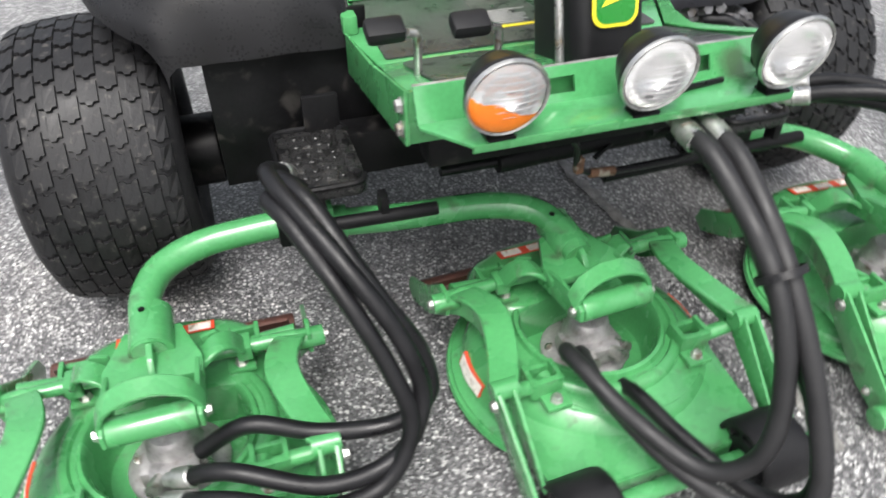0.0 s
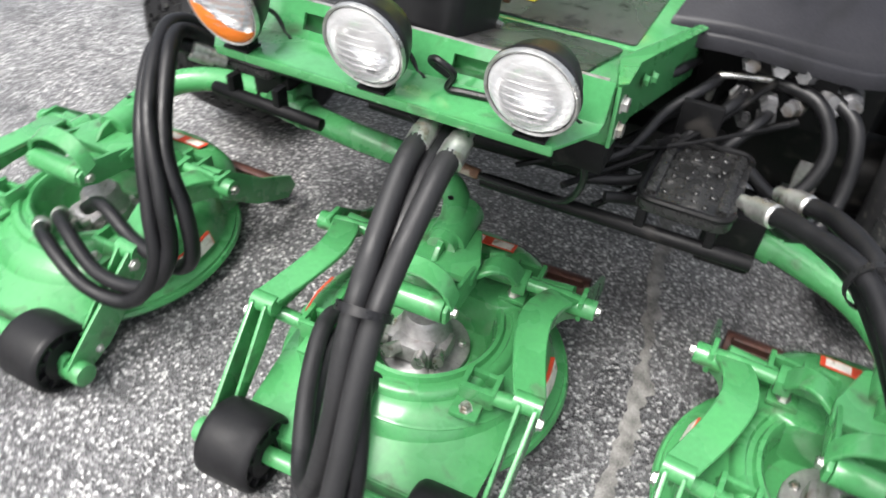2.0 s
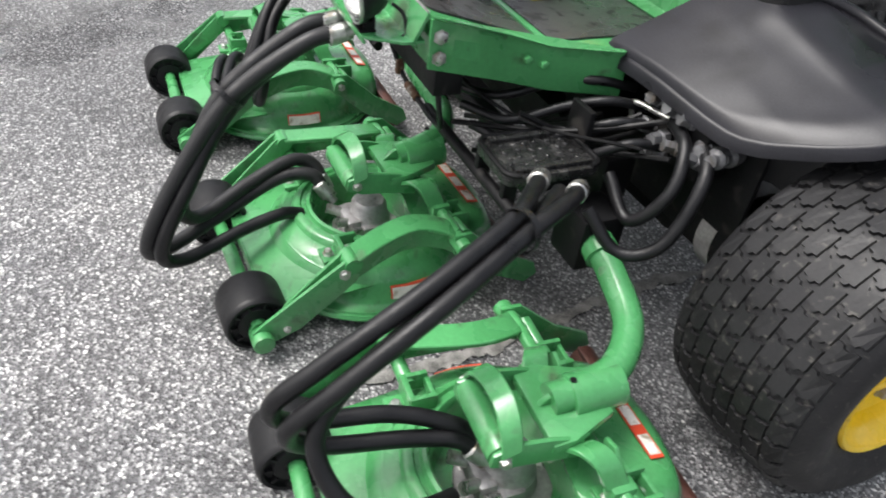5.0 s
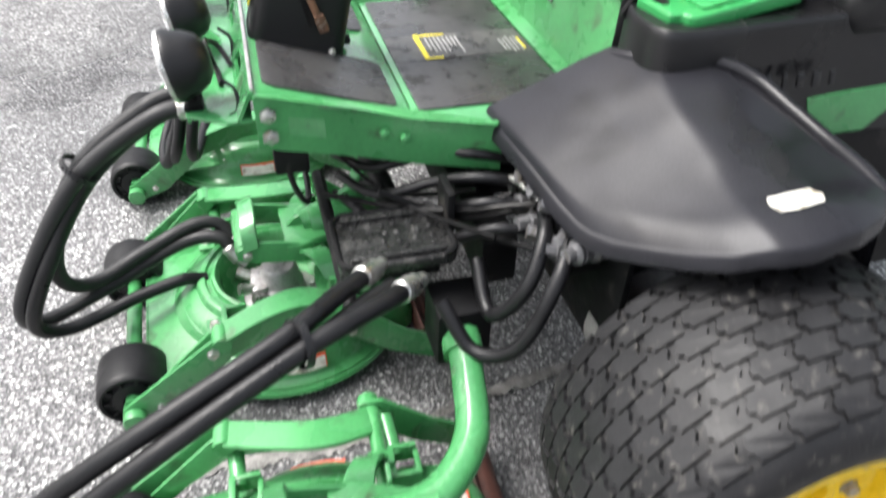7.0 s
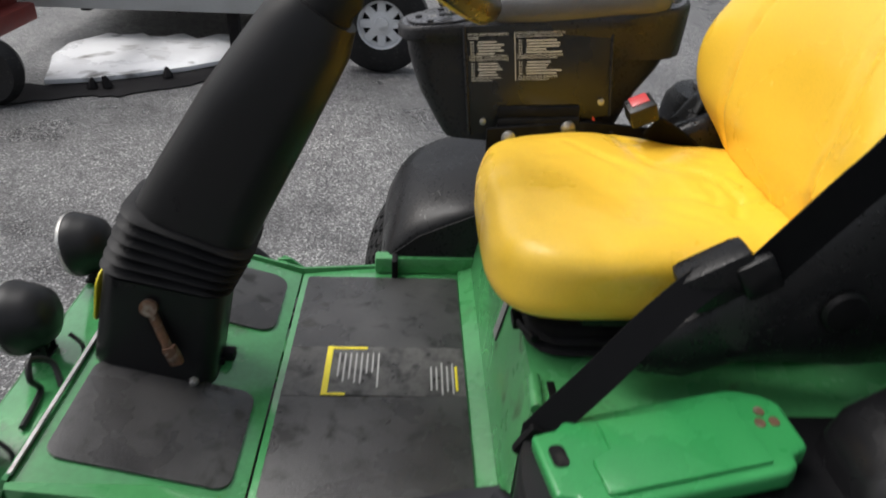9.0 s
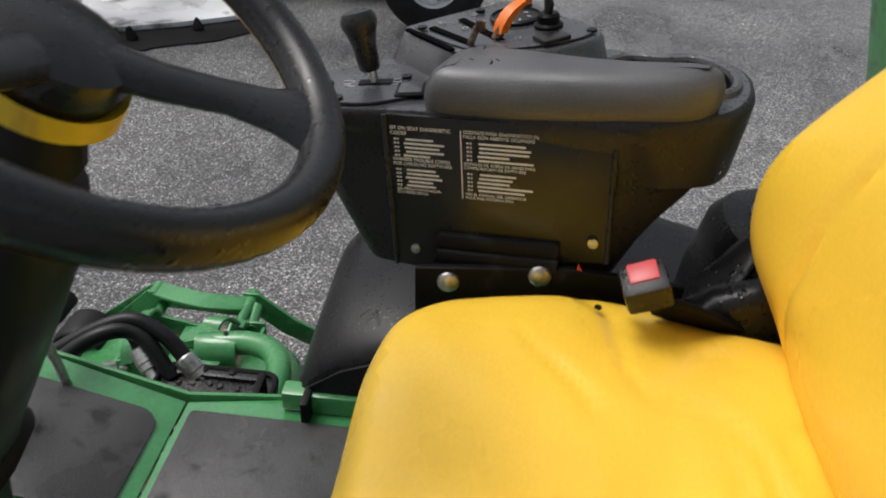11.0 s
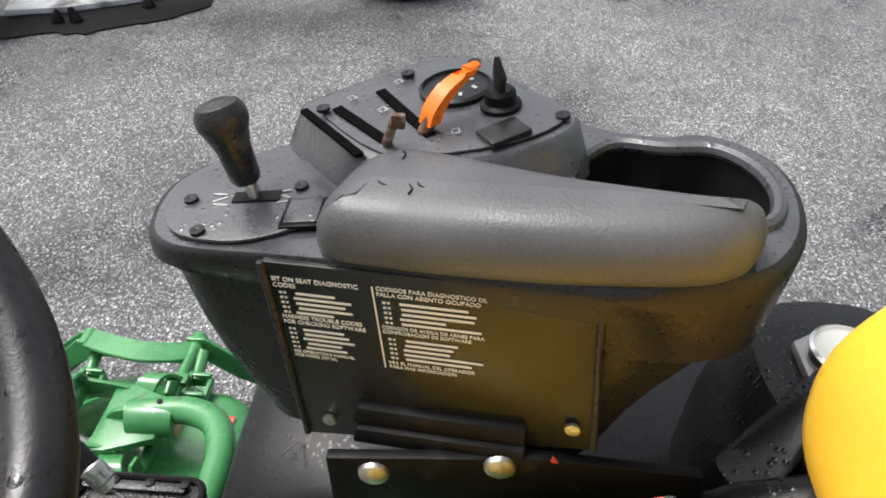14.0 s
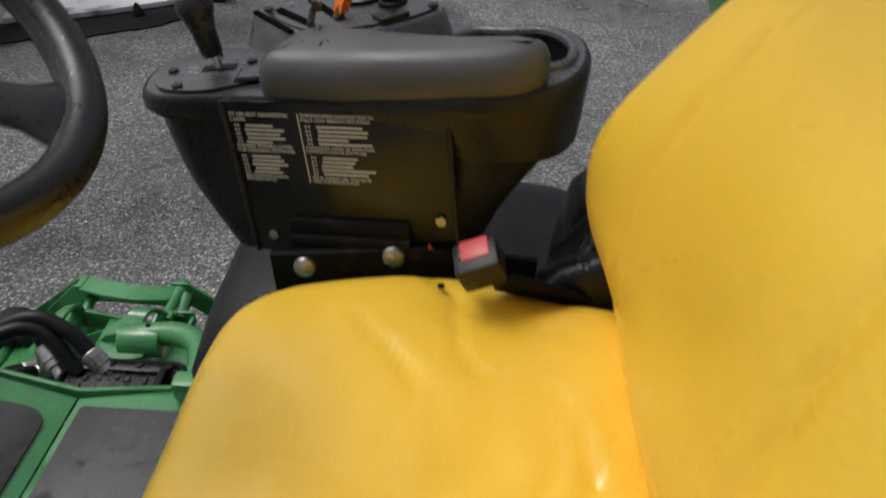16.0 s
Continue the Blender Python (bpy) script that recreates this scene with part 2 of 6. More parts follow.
# trailer steel, also the dark colour for shade painted on the ground
TRAILER_DARK = material("dark_trailer_steel_and_shade", (0.018, 0.017, 0.018), 0.75, vary=0.4, scale=5, bump=0.3, spec=0.12)
# white of the trailer rims, and of the sky reflection painted on the ground
WHITE_RIM_REFLECTION = material("white_rim_and_sky_reflection", (0.82, 0.83, 0.85), 0.35, vary=0.10, scale=3, bump=0.15, dirt=(0.16, 0.155, 0.15), dirt_amount=0.10, dirt_scale=4)
RED_PAINT = material("dull_red_paint", (0.16, 0.02, 0.015), 0.5, vary=0.3, scale=6, bump=0.2)


def lamp_glass():
    m = bpy.data.materials.new("ribbed_lens_glass")
    m.use_nodes = True
    b = m.node_tree.nodes["Principled BSDF"]
    b.inputs["Base Color"].default_value = (0.95, 0.95, 0.95, 1)
    b.inputs["Roughness"].default_value = 0.12
    b.inputs["Transmission Weight"].default_value = 0.75
    b.inputs["IOR"].default_value = 1.45
    return m


GLASS = lamp_glass()


# ---- mesh helpers ----
def grid_bm(rows, close_u=False, close_v=False, caps=False):
    """A skin over rows of points; all rows have the same number of points."""
    bm = bmesh.new()
    vs = [[bm.verts.new(p) for p in row] for row in rows]
    nu, nv = len(vs), len(vs[0])
    for i in range(nu if close_u else nu - 1):
        for j in range(nv if close_v else nv - 1):
            q = (vs[i][j], vs[i][(j + 1) % nv], vs[(i + 1) % nu][(j + 1) % nv], vs[(i + 1) % nu][j])
            if len(set(q)) == 4:
                bm.faces.new(q)
    if caps:
        bm.faces.new(vs[0][::-1])
        bm.faces.new(vs[-1])
    bmesh.ops.recalc_face_normals(bm, faces=bm.faces)
    return bm


def smooth_path(pts, steps=8):
    p = [Vector(q) for q in pts]
    p = [p[0] * 2 - p[1], *p, p[-1] * 2 - p[-2]]
    out = []
    for i in range(1, len(p) - 2):
        a, b, c, d = p[i - 1:i + 3]
        for k in range(steps):
            t = k / steps
            out.append(0.5 * ((2 * b) + (c - a) * t + (2 * a - 5 * b + 4 * c - d) * t * t + (3 * b - a - 3 * c + d) * t ** 3))
    out.append(p[-2])
    return out


def tube(pts, r, seg=12, steps=8, smooth=True, ribs=0.0, pitch=0.006):
    path = smooth_path(pts, steps) if smooth else [Vector(q) for q in pts]
    if ribs:
        fine, total = [], 0.0
        for a, b in zip(path, path[1:]):
            k = max(1, int((b - a).length / (pitch * 0.5)))
            fine += [a.lerp(b, j / k) for j in range(k)]
        path = fine + [path[-1]]
    rows, up = [], None
    for i, p in enumerate(path):
        d = (path[min(i + 1, len(path) - 1)] - path[max(i - 1, 0)]).normalized()
        if up is None:
            up = d.orthogonal().normalized()
        up = (up - d * up.dot(d)).normalized()
        side = d.cross(up)
        rr = r + (ribs if i % 2 else 0.0)
        rows.append([p + (up * math.cos(a) + side * math.sin(a)) * rr for a in (2 * math.pi * k / seg for k in range(seg))])
    return grid_bm(rows, close_v=True, caps=True)


def rod(a, b, r, seg=12, bevel=0.0):
    bm = tube([a, b], r, seg, smooth=False)
    if bevel:
        soften(bm, bevel)
    return bm


def lathe(profile, seg=32, at=(0, 0, 0), axis=(0, 0, 1), caps=False):
    """A turned shape: profile of (radius, height) along the axis from at."""
    q = Vector((0, 0, 1)).rotation_difference(Vector(axis).normalized())
    rows = []
    for r, h in profile:
        rows.append([Vector(at) + q @ Vector((max(r, 1e-4) * math.cos(2 * math.pi * k / seg), max(r, 1e-4) * math.sin(2 * math.pi * k / seg), h)) for k in range(seg)])
    return grid_bm(rows, close_v=True, caps=caps)


def soften(bm, w, seg=2, angle=0.6):
    es = [e for e in bm.edges if len(e.link_faces) == 2 and e.calc_face_angle(0) > angle]
    if es and w:
        bmesh.ops.bevel(bm, geom=es, offset=w, segments=seg, affect='EDGES', profile=0.6, clamp_overlap=True)
    return bm


def box(c, s, bevel=0.0, m=None, seg=2):
    bm = bmesh.new()
    bmesh.ops.create_cube(bm, size=1.0)
    for v in bm.verts:
        v.co = Vector((v.co.x * s[0], v.co.y * s[1], v.co.z * s[2]))
    soften(bm, bevel, seg)
    bm.transform(Matrix.Translation(c) @ (m or Matrix()))
    return bm


def plate(outline, normal_depth, bevel=0.0, seg=2):
    """A plate: an outline of 3D points pushed along a vector."""
    d = Vector(normal_depth)
    bm = bmesh.new()
    a = [bm.verts.new(Vector(p)) for p in outline]
    b = [bm.verts.new(Vector(p) + d) for p in outline]
    n = len(a)
    bm.faces.new(a[::-1])
    bm.faces.new(b)
    for i in range(n):
        bm.faces.new((a[i], a[(i + 1) % n], b[(i + 1) % n], b[i]))
    bmesh.ops.recalc_face_normals(bm, faces=bm.faces)
    return soften(bm, bevel, seg, 0.3)


def band(pts, width, thick, steps=6, bevel=0.002):
    """A flat bar that follows a path; width: vectors across it, one a point, thick: along the bend."""
    ps = smooth_path(pts, steps)
    ws = smooth_path(width, steps)
    rows = []
    for i, (p, w) in enumerate(zip(ps, ws)):
        d = (ps[min(i + 1, len(ps) - 1)] - ps[max(i - 1, 0)]).normalized()
        nrm = d.cross(w).normalized() * thick
        rows.append([p - w / 2 - nrm / 2, p + w / 2 - nrm / 2, p + w / 2 + nrm / 2, p - w / 2 + nrm / 2])
    return soften(grid_bm(rows, close_v=True, caps=True), bevel, 1, 0.9)


def joined(*bms):
    out = bmesh.new()
    for b in bms:
        me = bpy.data.meshes.new("temp")
        b.to_mesh(me)
        b.free()
        out.from_mesh(me)
        bpy.data.meshes.remove(me)
    return out


def rounded(w, d, r, n=5):
    """Rounded rectangle outline in xy, centred."""
    pts = []
    for cx, cy, a0 in ((w / 2 - r, d / 2 - r, 0), (-w / 2 + r, d / 2 - r, 90), (-w / 2 + r, -d / 2 + r, 180), (w / 2 - r, -d / 2 + r, 270)):
        for k in range(n + 1):
            a = radians(a0 + 90 * k / n)
            pts.append((cx + r * math.cos(a), cy + r * math.sin(a)))
    return pts


def closed_curve(pts, steps=5):
    """A smooth closed outline through 2D points."""
    n, out = len(pts), []
    for i in range(n):
        a, b, c, d = (Vector(pts[(i + k) % n]) for k in (-1, 0, 1, 2))
        for k in range(steps):
            t = k / steps
            out.append(0.5 * ((2 * b) + (c - a) * t + (2 * a - 5 * b + 4 * c - d) * t * t + (3 * b - a - 3 * c + d) * t ** 3))
    return out


def part(name, bm, mat, parent=None, label="", smooth=True, sharp=38):
    me = bpy.data.meshes.new(name)
    bm.to_mesh(me)
    bm.free()
    me.materials.append(mat)
    if smooth:
        me.polygons.foreach_set("use_smooth", [True] * len(me.polygons))
        me.set_sharp_from_angle(angle=radians(sharp))
    ob = new(name, me)
    if parent:
        ob.parent = parent
    if label:
        tagged(ob, label)
    return ob


def thing(name, label, category, at=(0, 0, 0), group="", kind=""):
    ob = new(name)
    ob.empty_display_size = 0.05
    ob.location = at
    return tagged(ob, label, category, group, kind)


def hexbolt(at, axis, r=0.009, h=0.008):
    q = Vector((0, 0, 1)).rotation_difference(Vector(axis).normalized()).to_matrix().to_4x4()
    bm = lathe([(r * 1.35, 0), (r * 1.35, h * 0.25), (r, h * 0.25), (r, h), (r * 0.8, h * 1.15)], 6, caps=True)
    bm.transform(Matrix.Translation(at) @ q)
    return bm


def writing(name, text, size, m, mat, parent, depth=0.0003):
    """Raised print in the built-in font, as a mesh."""
    cu = bpy.data.curves.new("print", 'FONT')
    cu.body, cu.size, cu.extrude = text, size, depth
    tmp = bpy.data.objects.new("print", cu)
    me = bpy.data.meshes.new_from_object(tmp)
    bpy.data.objects.remove(tmp)
    me.transform(m)
    me.materials.append(mat)
    me.name = name
    ob = new(name, me)
    ob.parent = parent
    return ob


def refined(rows_spec, steps=4):
    """More sections between those given."""
    cs, us, vs = (smooth_path([Vector(r[k]) for r in rows_spec], steps) for k in range(3))
    return list(zip(cs, us, vs))


def pillow(rows_spec, n=40, power=3.2):
    """Loft of rounded sections: each (centre, half-width vector, half-height vector)."""
    rows = []
    for c, u, v in rows_spec:
        c, u, v = Vector(c), Vector(u), Vector(v)
        row = []
        for k in range(n):
            a = 2 * math.pi * k / n
            ca, sa = math.cos(a), math.sin(a)
            row.append(c + u * math.copysign(abs(ca) ** (2 / power), ca) + v * math.copysign(abs(sa) ** (2 / power), sa))
        rows.append(row)
    return grid_bm(rows, close_v=True, caps=True)

PRINT_GREY = material("grey_print", (0.42, 0.42, 0.41), 0.5, vary=0.1, bump=0.0)


# ---- ground ----
def build_ground():
    bm = bmesh.new()
    bmesh.ops.create_grid(bm, x_segments=60, y_segments=60, size=1.0)
    for v in bm.verts:
        v.co.x = math.copysign(abs(v.co.x) ** 3 * 400 + abs(v.co.x) * 4, v.co.x)
        v.co.y = math.copysign(abs(v.co.y) ** 3 * 400 + abs(v.co.y) * 4, v.co.y)
        v.co.z = 0.004 * noise.noise(v.co * 0.8) if v.co.length < 6 else 0.0
    ground = part("ground", bm, ASPHALT)
    tagged(ground, "worn wet grey asphalt with pale stone chips", "ground", kind="structure")
    # a ragged seam of lighter filler that runs between the decks
    rng = random.Random(4)
    left, right = [], []
    for k in range(110):
        t = k / 109
        x = 0.40 + 0.05 * math.sin(t * 5.5) + 0.10 * (t - 0.5) ** 2 + 0.014 * noise.noise(Vector((t * 30, 0, 0)))
        y = -0.25 + t * 1.35
        w = max(0.003, 0.016 + 0.016 * noise.noise(Vector((t * 12, 3, 0))) + 0.010 * noise.noise(Vector((t * 55, 7, 0))))
        left.append(Vector((x - w, y, 0.0065)))
        right.append(Vector((x + w * rng.uniform(0.6, 1.3), y + rng.uniform(-0.004, 0.004), 0.0065)))
    mids = [(a + b) / 2 + Vector((0, 0, 0.003)) for a, b in zip(left, right)]
    seam = part("ground_seam", grid_bm([left, mids, right]), SEAM, ground)
    return ground


# ---- mower decks ----
def build_deck():
    d = thing("mower_deck", "green round rotary mower deck resting on wet asphalt", "mower deck", group="front mower decks")
    # pressed bowl: rolled lip, shoulder, crown and the well that holds the motor
    prof = [(0.272, 0.030), (0.283, 0.032), (0.287, 0.040), (0.284, 0.050), (0.268, 0.054), (0.262, 0.060), (0.258, 0.085), (0.246, 0.112), (0.222, 0.134), (0.200, 0.144), (0.192, 0.146),
            (0.188, 0.158), (0.181, 0.163), (0.171, 0.163), (0.167, 0.156), (0.158, 0.156), (0.154, 0.166), (0.147, 0.168), (0.141, 0.160), (0.138, 0.125), (0.134, 0.082), (0.124, 0.070), (0.0, 0.070)]
    shell = part("deck_shell", lathe(prof, 56), GREEN, d)
    part("rim_lip", lathe([(0.279, 0.026), (0.292, 0.028), (0.296, 0.036), (0.292, 0.044), (0.280, 0.044)], 56), GREEN, d)
    # spiral ridge on the crown
    pts = [(0.205 * math.cos(a) * (1 + 0.016 * k), 0.205 * math.sin(a) * (1 + 0.016 * k), 0.140 - 0.0030 * k) for k, a in enumerate(radians(200 + 14 * i) for i in range(11))]
    part("ridge", tube(pts, 0.008, 8, 3), GREEN, d)
    # front apron, a smooth ramp from the crown down to the roller shaft
    ramp = []
    for k in range(9):
        t = k / 8
        row = []
        for i in range(17):
            u = i / 8 - 1
            a = radians(270 + 76 * u)
            p, q = Vector((0.246 * math.cos(a), 0.246 * math.sin(a), 0.107)), Vector((0.222 * u, -0.314, 0.084))
            v = p.lerp(q, t)
            v.z = 0.107 - 0.023 * t
            row.append(v)
        ramp.append(row)
    bm = grid_bm(ramp)
    bmesh.ops.solidify(bm, geom=bm.faces[:], thickness=0.005)
    bmesh.ops.recalc_face_normals(bm, faces=bm.faces)
    part("apron", bm, GREEN, d)
    part("apron_edge", box((0, -0.314, 0.068), (0.43, 0.006, 0.036), 0.002), GREEN, d)
    # rear cowl
    cowl = []
    for z, g in ((0.05, 0.03), (0.13, 0.018), (0.155, 0.006), (0.168, -0.012), (0.172, -0.03)):
        o = closed_curve([(-0.15 - g, 0.08), (-0.165 - g, 0.20), (-0.12 - g, 0.262 + g), (0.0, 0.285 + g), (0.12 + g, 0.262 + g), (0.165 + g, 0.20), (0.15 + g, 0.08), (0.0, 0.085)], 5)
        cowl.append([(p.x, p.y, z) for p in o])
    part("rear_cowl", grid_bm(cowl, close_v=True, caps=True), GREEN, d)
    part("rear_flap", plate([(-0.24, 0.285, 0.10), (0.24, 0.285, 0.10), (0.25, 0.32, 0.018), (-0.25, 0.32, 0.018)], (0, 0.008, 0.003), 0.002), RUST_RED, d, "dark red-brown rubber rear flap")
    lab = part("warning_label", box((0.0, 0.243, 0.1745), (0.19, 0.030, 0.002), 0.0, pose(0, 0, 0, -9)), LABEL_RED, d, "red and white warning label")
    for x in (-0.064, 0.0, 0.066):
        part("label_field", box((x, 0.243, 0.1758), (0.044, 0.023, 0.0012), 0.0, pose(0, 0, 0, -9)), LABEL_WHITE, lab)
    for s in (-1, 1):
        side = part("side_label", band([(s * 0.2465, -0.04, 0.084), (s * 0.2515, 0.01, 0.084), (s * 0.2465, 0.06, 0.084)], [(-s * 0.010, 0, 0.030)] * 3, 0.022, 4, 0), LABEL_RED, d, "red and white label")
        part("label_field", band([(s * 0.2492, -0.037, 0.0825), (s * 0.2545, 0.010, 0.0825), (s * 0.2492, 0.057, 0.0825)], [(-s * 0.008, 0, 0.027)] * 3, 0.020, 4, 0), LABEL_WHITE, side)
    # carrier frame: on each side a forward rail, an arched band and a rear bracket
    for s in (-1, 1):
        rail = plate([(s * 0.262, -0.365, 0.075), (s * 0.262, -0.335, 0.098), (s * 0.272, -0.165, 0.228), (s * 0.272, -0.120, 0.226), (s * 0.272, -0.135, 0.170), (s * 0.262, -0.26, 0.058), (s * 0.262, -0.340, 0.030)], (s * 0.008, 0, 0), 0.002)
        rail2 = plate([(s * 0.238, -0.30, 0.100), (s * 0.244, -0.165, 0.228), (s * 0.244, -0.120, 0.226), (s * 0.244, -0.135, 0.180), (s * 0.238, -0.27, 0.085)], (s * 0.007, 0, 0), 0.002)
        r = part("side_rail", joined(rail, rail2, rod((s * 0.235, -0.145, 0.214), (s * 0.284, -0.145, 0.214), 0.020), rod((s * 0.236, -0.345, 0.055), (s * 0.292, -0.345, 0.055), 0.024, 14, 0.003)), GREEN, d)
        part("bolt", hexbolt((s * 0.284, -0.165, 0.200), (s, 0, 0), 0.010), STEEL, r)
        part("bolt", hexbolt((s * 0.271, -0.29, 0.070), (s, 0, 0), 0.007), STEEL, r)
        arch = band([(s * 0.258, -0.140, 0.224), (s * 0.228, -0.06, 0.236), (s * 0.212, 0.02, 0.240), (s * 0.228, 0.09, 0.228), (s * 0.258, 0.135, 0.208)],
                    [(s * 0.054, 0.01, 0), (s * 0.058, 0.006, 0), (s * 0.060, 0, 0), (s * 0.058, -0.01, 0), (s * 0.056, -0.012, 0)], 0.011)
        web = band([(s * 0.262, -0.140, 0.190), (s * 0.240, -0.05, 0.205), (s * 0.230, 0.02, 0.210), (s * 0.242, 0.09, 0.198), (s * 0.266, 0.135, 0.178)],
                   [(0, 0, 0.066), (0, 0, 0.05), (0, 0, 0.046), (0, 0, 0.05), (0, 0, 0.056)], 0.008)
        part("arched_arm", joined(arch, web), GREEN, d)
        pin = part("pivot_pin", rod((s * 0.225, 0.115, 0.205), (s * 0.302, 0.115, 0.205), 0.021, 14, 0.003), GREEN, d)
        part("bolt", hexbolt((s * 0.302, 0.115, 0.205), (s, 0, 0), 0.009), STEEL, pin)
        part("rear_bracket", plate([(s * 0.268, 0.095, 0.232), (s * 0.268, 0.140, 0.232), (s * 0.270, 0.235, 0.150), (s * 0.272, 0.330, 0.098), (s * 0.272, 0.345, 0.060), (s * 0.272, 0.31, 0.040), (s * 0.270, 0.20, 0.095), (s * 0.268, 0.10, 0.178)], (s * 0.010, 0, 0), 0.003), GREEN, d)
        # cast cleats that clamp the frame to the bowl, front and rear
        for y, x, z in ((-0.135, 0.165, 0.168), (0.135, 0.150, 0.195)):
            c = joined(box((s * x, y, z), (0.060, 0.012, 0.045), 0.003), box((s * (x + 0.028), y + 0.022, z), (0.010, 0.052, 0.042), 0.003), box((s * (x - 0.028), y + 0.022, z), (0.010, 0.052, 0.042), 0.003),
                       box((s * x, y + 0.046, z - 0.005), (0.060, 0.010, 0.030), 0.003), rod((s * (x + 0.02), y + 0.01, z), (s * 0.25, y + 0.005, z + 0.012), 0.015), box((s * (x - 0.01), y - 0.022, z - 0.018), (0.052, 0.040, 0.010), 0.003))
            cl = part("cleat", c, GREEN, d)
            part("bolt", hexbolt((s * (x - 0.01), y - 0.024, z - 0.014), (0, 0, 1), 0.010, 0.012), STEEL, cl)
    part("cross_bar", rod((-0.25, 0.118, 0.214), (0.25, 0.118, 0.214), 0.014), GREEN, d)
    # yoke: saddle, two cheeks, arched handle and its sleeve
    neck = joined(rod((0, 0.185, 0.286), (0, 0.085, 0.280), 0.040, 20, 0.004),
                  plate([(-0.050, 0.150, 0.262), (0.050, 0.150, 0.262), (0.084, 0.060, 0.262), (0.084, 0.020, 0.258), (-0.084, 0.020, 0.258), (-0.084, 0.060, 0.262)], (0, 0, 0.020), 0.005),
                  plate([(-0.006, 0.03, 0.280), (-0.006, 0.14, 0.280), (-0.006, 0.10, 0.318), (-0.006, 0.05, 0.300)], (0.012, 0, 0), 0.003))
    cheeks = [plate([(x, 0.085, 0.222), (x, 0.080, 0.272), (x, 0.02, 0.290), (x, -0.045, 0.302), (x, -0.085, 0.288), (x, -0.088, 0.262), (x, -0.05, 0.246), (x, 0.02, 0.236)], (0.009, 0, 0), 0.003) for x in (-0.080, 0.071)]
    ears = [joined(band([(sx * 0.080, 0.070, 0.258), (sx * 0.105, 0.080, 0.272), (sx * 0.130, 0.095, 0.262), (sx * 0.150, 0.110, 0.226)], [(0, 0.052, 0.0), (0, 0.050, 0.0), (0, 0.046, 0.0), (0, 0.044, 0.0)], 0.010, 4),
                   plate([(sx * 0.080, 0.118, 0.222), (sx * 0.080, 0.118, 0.262), (sx * 0.108, 0.118, 0.270), (sx * 0.150, 0.118, 0.224)], (0, 0.008, 0), 0.002),
                   box((sx * 0.150, 0.118, 0.215), (0.030, 0.046, 0.034), 0.006)) for sx in (-1, 1)]
    y = part("yoke", neck, GREEN, d)
    for piece in cheeks:
        part("yoke_cheek", piece, GREEN, y)
    for piece in ears:
        part("yoke_ear", piece, GREEN, y)
    part("arched_handle", band([(-0.082, -0.055, 0.285), (-0.065, -0.055, 0.322), (-0.03, -0.052, 0.340), (0.0, -0.052, 0.344), (0.03, -0.052, 0.340), (0.065, -0.055, 0.322), (0.082, -0.055, 0.285)], [(0, 0.034, 0.012)] * 7, 0.009, 4), GREEN, y)
    sl = part("sleeve", rod((-0.070, -0.065, 0.273), (0.070, -0.065, 0.273), 0.025, 18, 0.003), GREEN, y)
    part("bolt", hexbolt((0.083, -0.065, 0.273), (1, 0, 0), 0.009), STEEL, sl)
    part("bolt", hexbolt((-0.083, -0.065, 0.273), (-1, 0, 0), 0.009), STEEL, sl)
    # hydraulic motor in the well
    mot = part("hydraulic_motor", lathe([(0.092, 0.070), (0.092, 0.080), (0.086, 0.084), (0.062, 0.087), (0.056, 0.100), (0.056, 0.122), (0.048, 0.130), (0.044, 0.162), (0.036, 0.172), (0.0, 0.174)], 24, (0, 0.0, 0)), CAST, d, "grey cast hydraulic motor")
    for c, size in (((0.0, -0.052, 0.116), (0.086, 0.036, 0.046)), ((0.048, -0.01, 0.108), (0.028, 0.048, 0.036)), ((-0.046, -0.016, 0.108), (0.030, 0.070, 0.040))):
        part("port_block", box(c, size, 0.008), CAST, mot)
    for p, q, r in (((0.022, -0.058, 0.124), (0.032, -0.098, 0.140), 0.013), ((-0.024, -0.058, 0.124), (-0.036, -0.098, 0.140), 0.013), ((0.048, -0.034, 0.112), (0.060, -0.070, 0.126), 0.011)):
        part("port_fitting", rod(p, q, r), STEEL, mot)
    for k in range(5):
        a = radians(72 * k + 20)
        part("bolt", hexbolt((0.075 * math.cos(a), 0.075 * math.sin(a), 0.083), (0, 0, 1), 0.008, 0.010), STEEL, mot)
    # roller shaft and the two front rollers
    shaft = part("roller_shaft", rod((-0.255, -0.345, 0.072), (0.255, -0.345, 0.072), 0.017), GREEN, d)
    for x0 in (-0.190, 0.190):
        prof = [(0.020, -0.052), (0.042, -0.050), (0.046, -0.043), (0.058, -0.043), (0.060, -0.053), (0.066, -0.055), (0.071, -0.050), (0.073, -0.040), (0.073, 0.040), (0.071, 0.050), (0.066, 0.055), (0.060, 0.053), (0.058, 0.043), (0.046, 0.043), (0.042, 0.050), (0.020, 0.052)]
        ro = part("roller", lathe(prof, 28, (x0, -0.345, 0.072), (1, 0, 0)), ROLLER, d, "black ribbed rubber roller")
        for side in (-1, 1):
            for k in range(10):
                a = 2 * math.pi * k / 10
                part("roller_rib", box((x0 + side * 0.046, -0.345 + 0.051 * math.cos(a), 0.072 + 0.051 * math.sin(a)), (0.012, 0.013, 0.006), 0.0, pose(0, 0, 0, math.degrees(a))), ROLLER, ro)
    part("rear_roller", rod((-0.255, 0.315, 0.052), (0.255, 0.315, 0.052), 0.030, 18, 0.004), RUST_RED, d, "brown muddy rear roller")
    return d


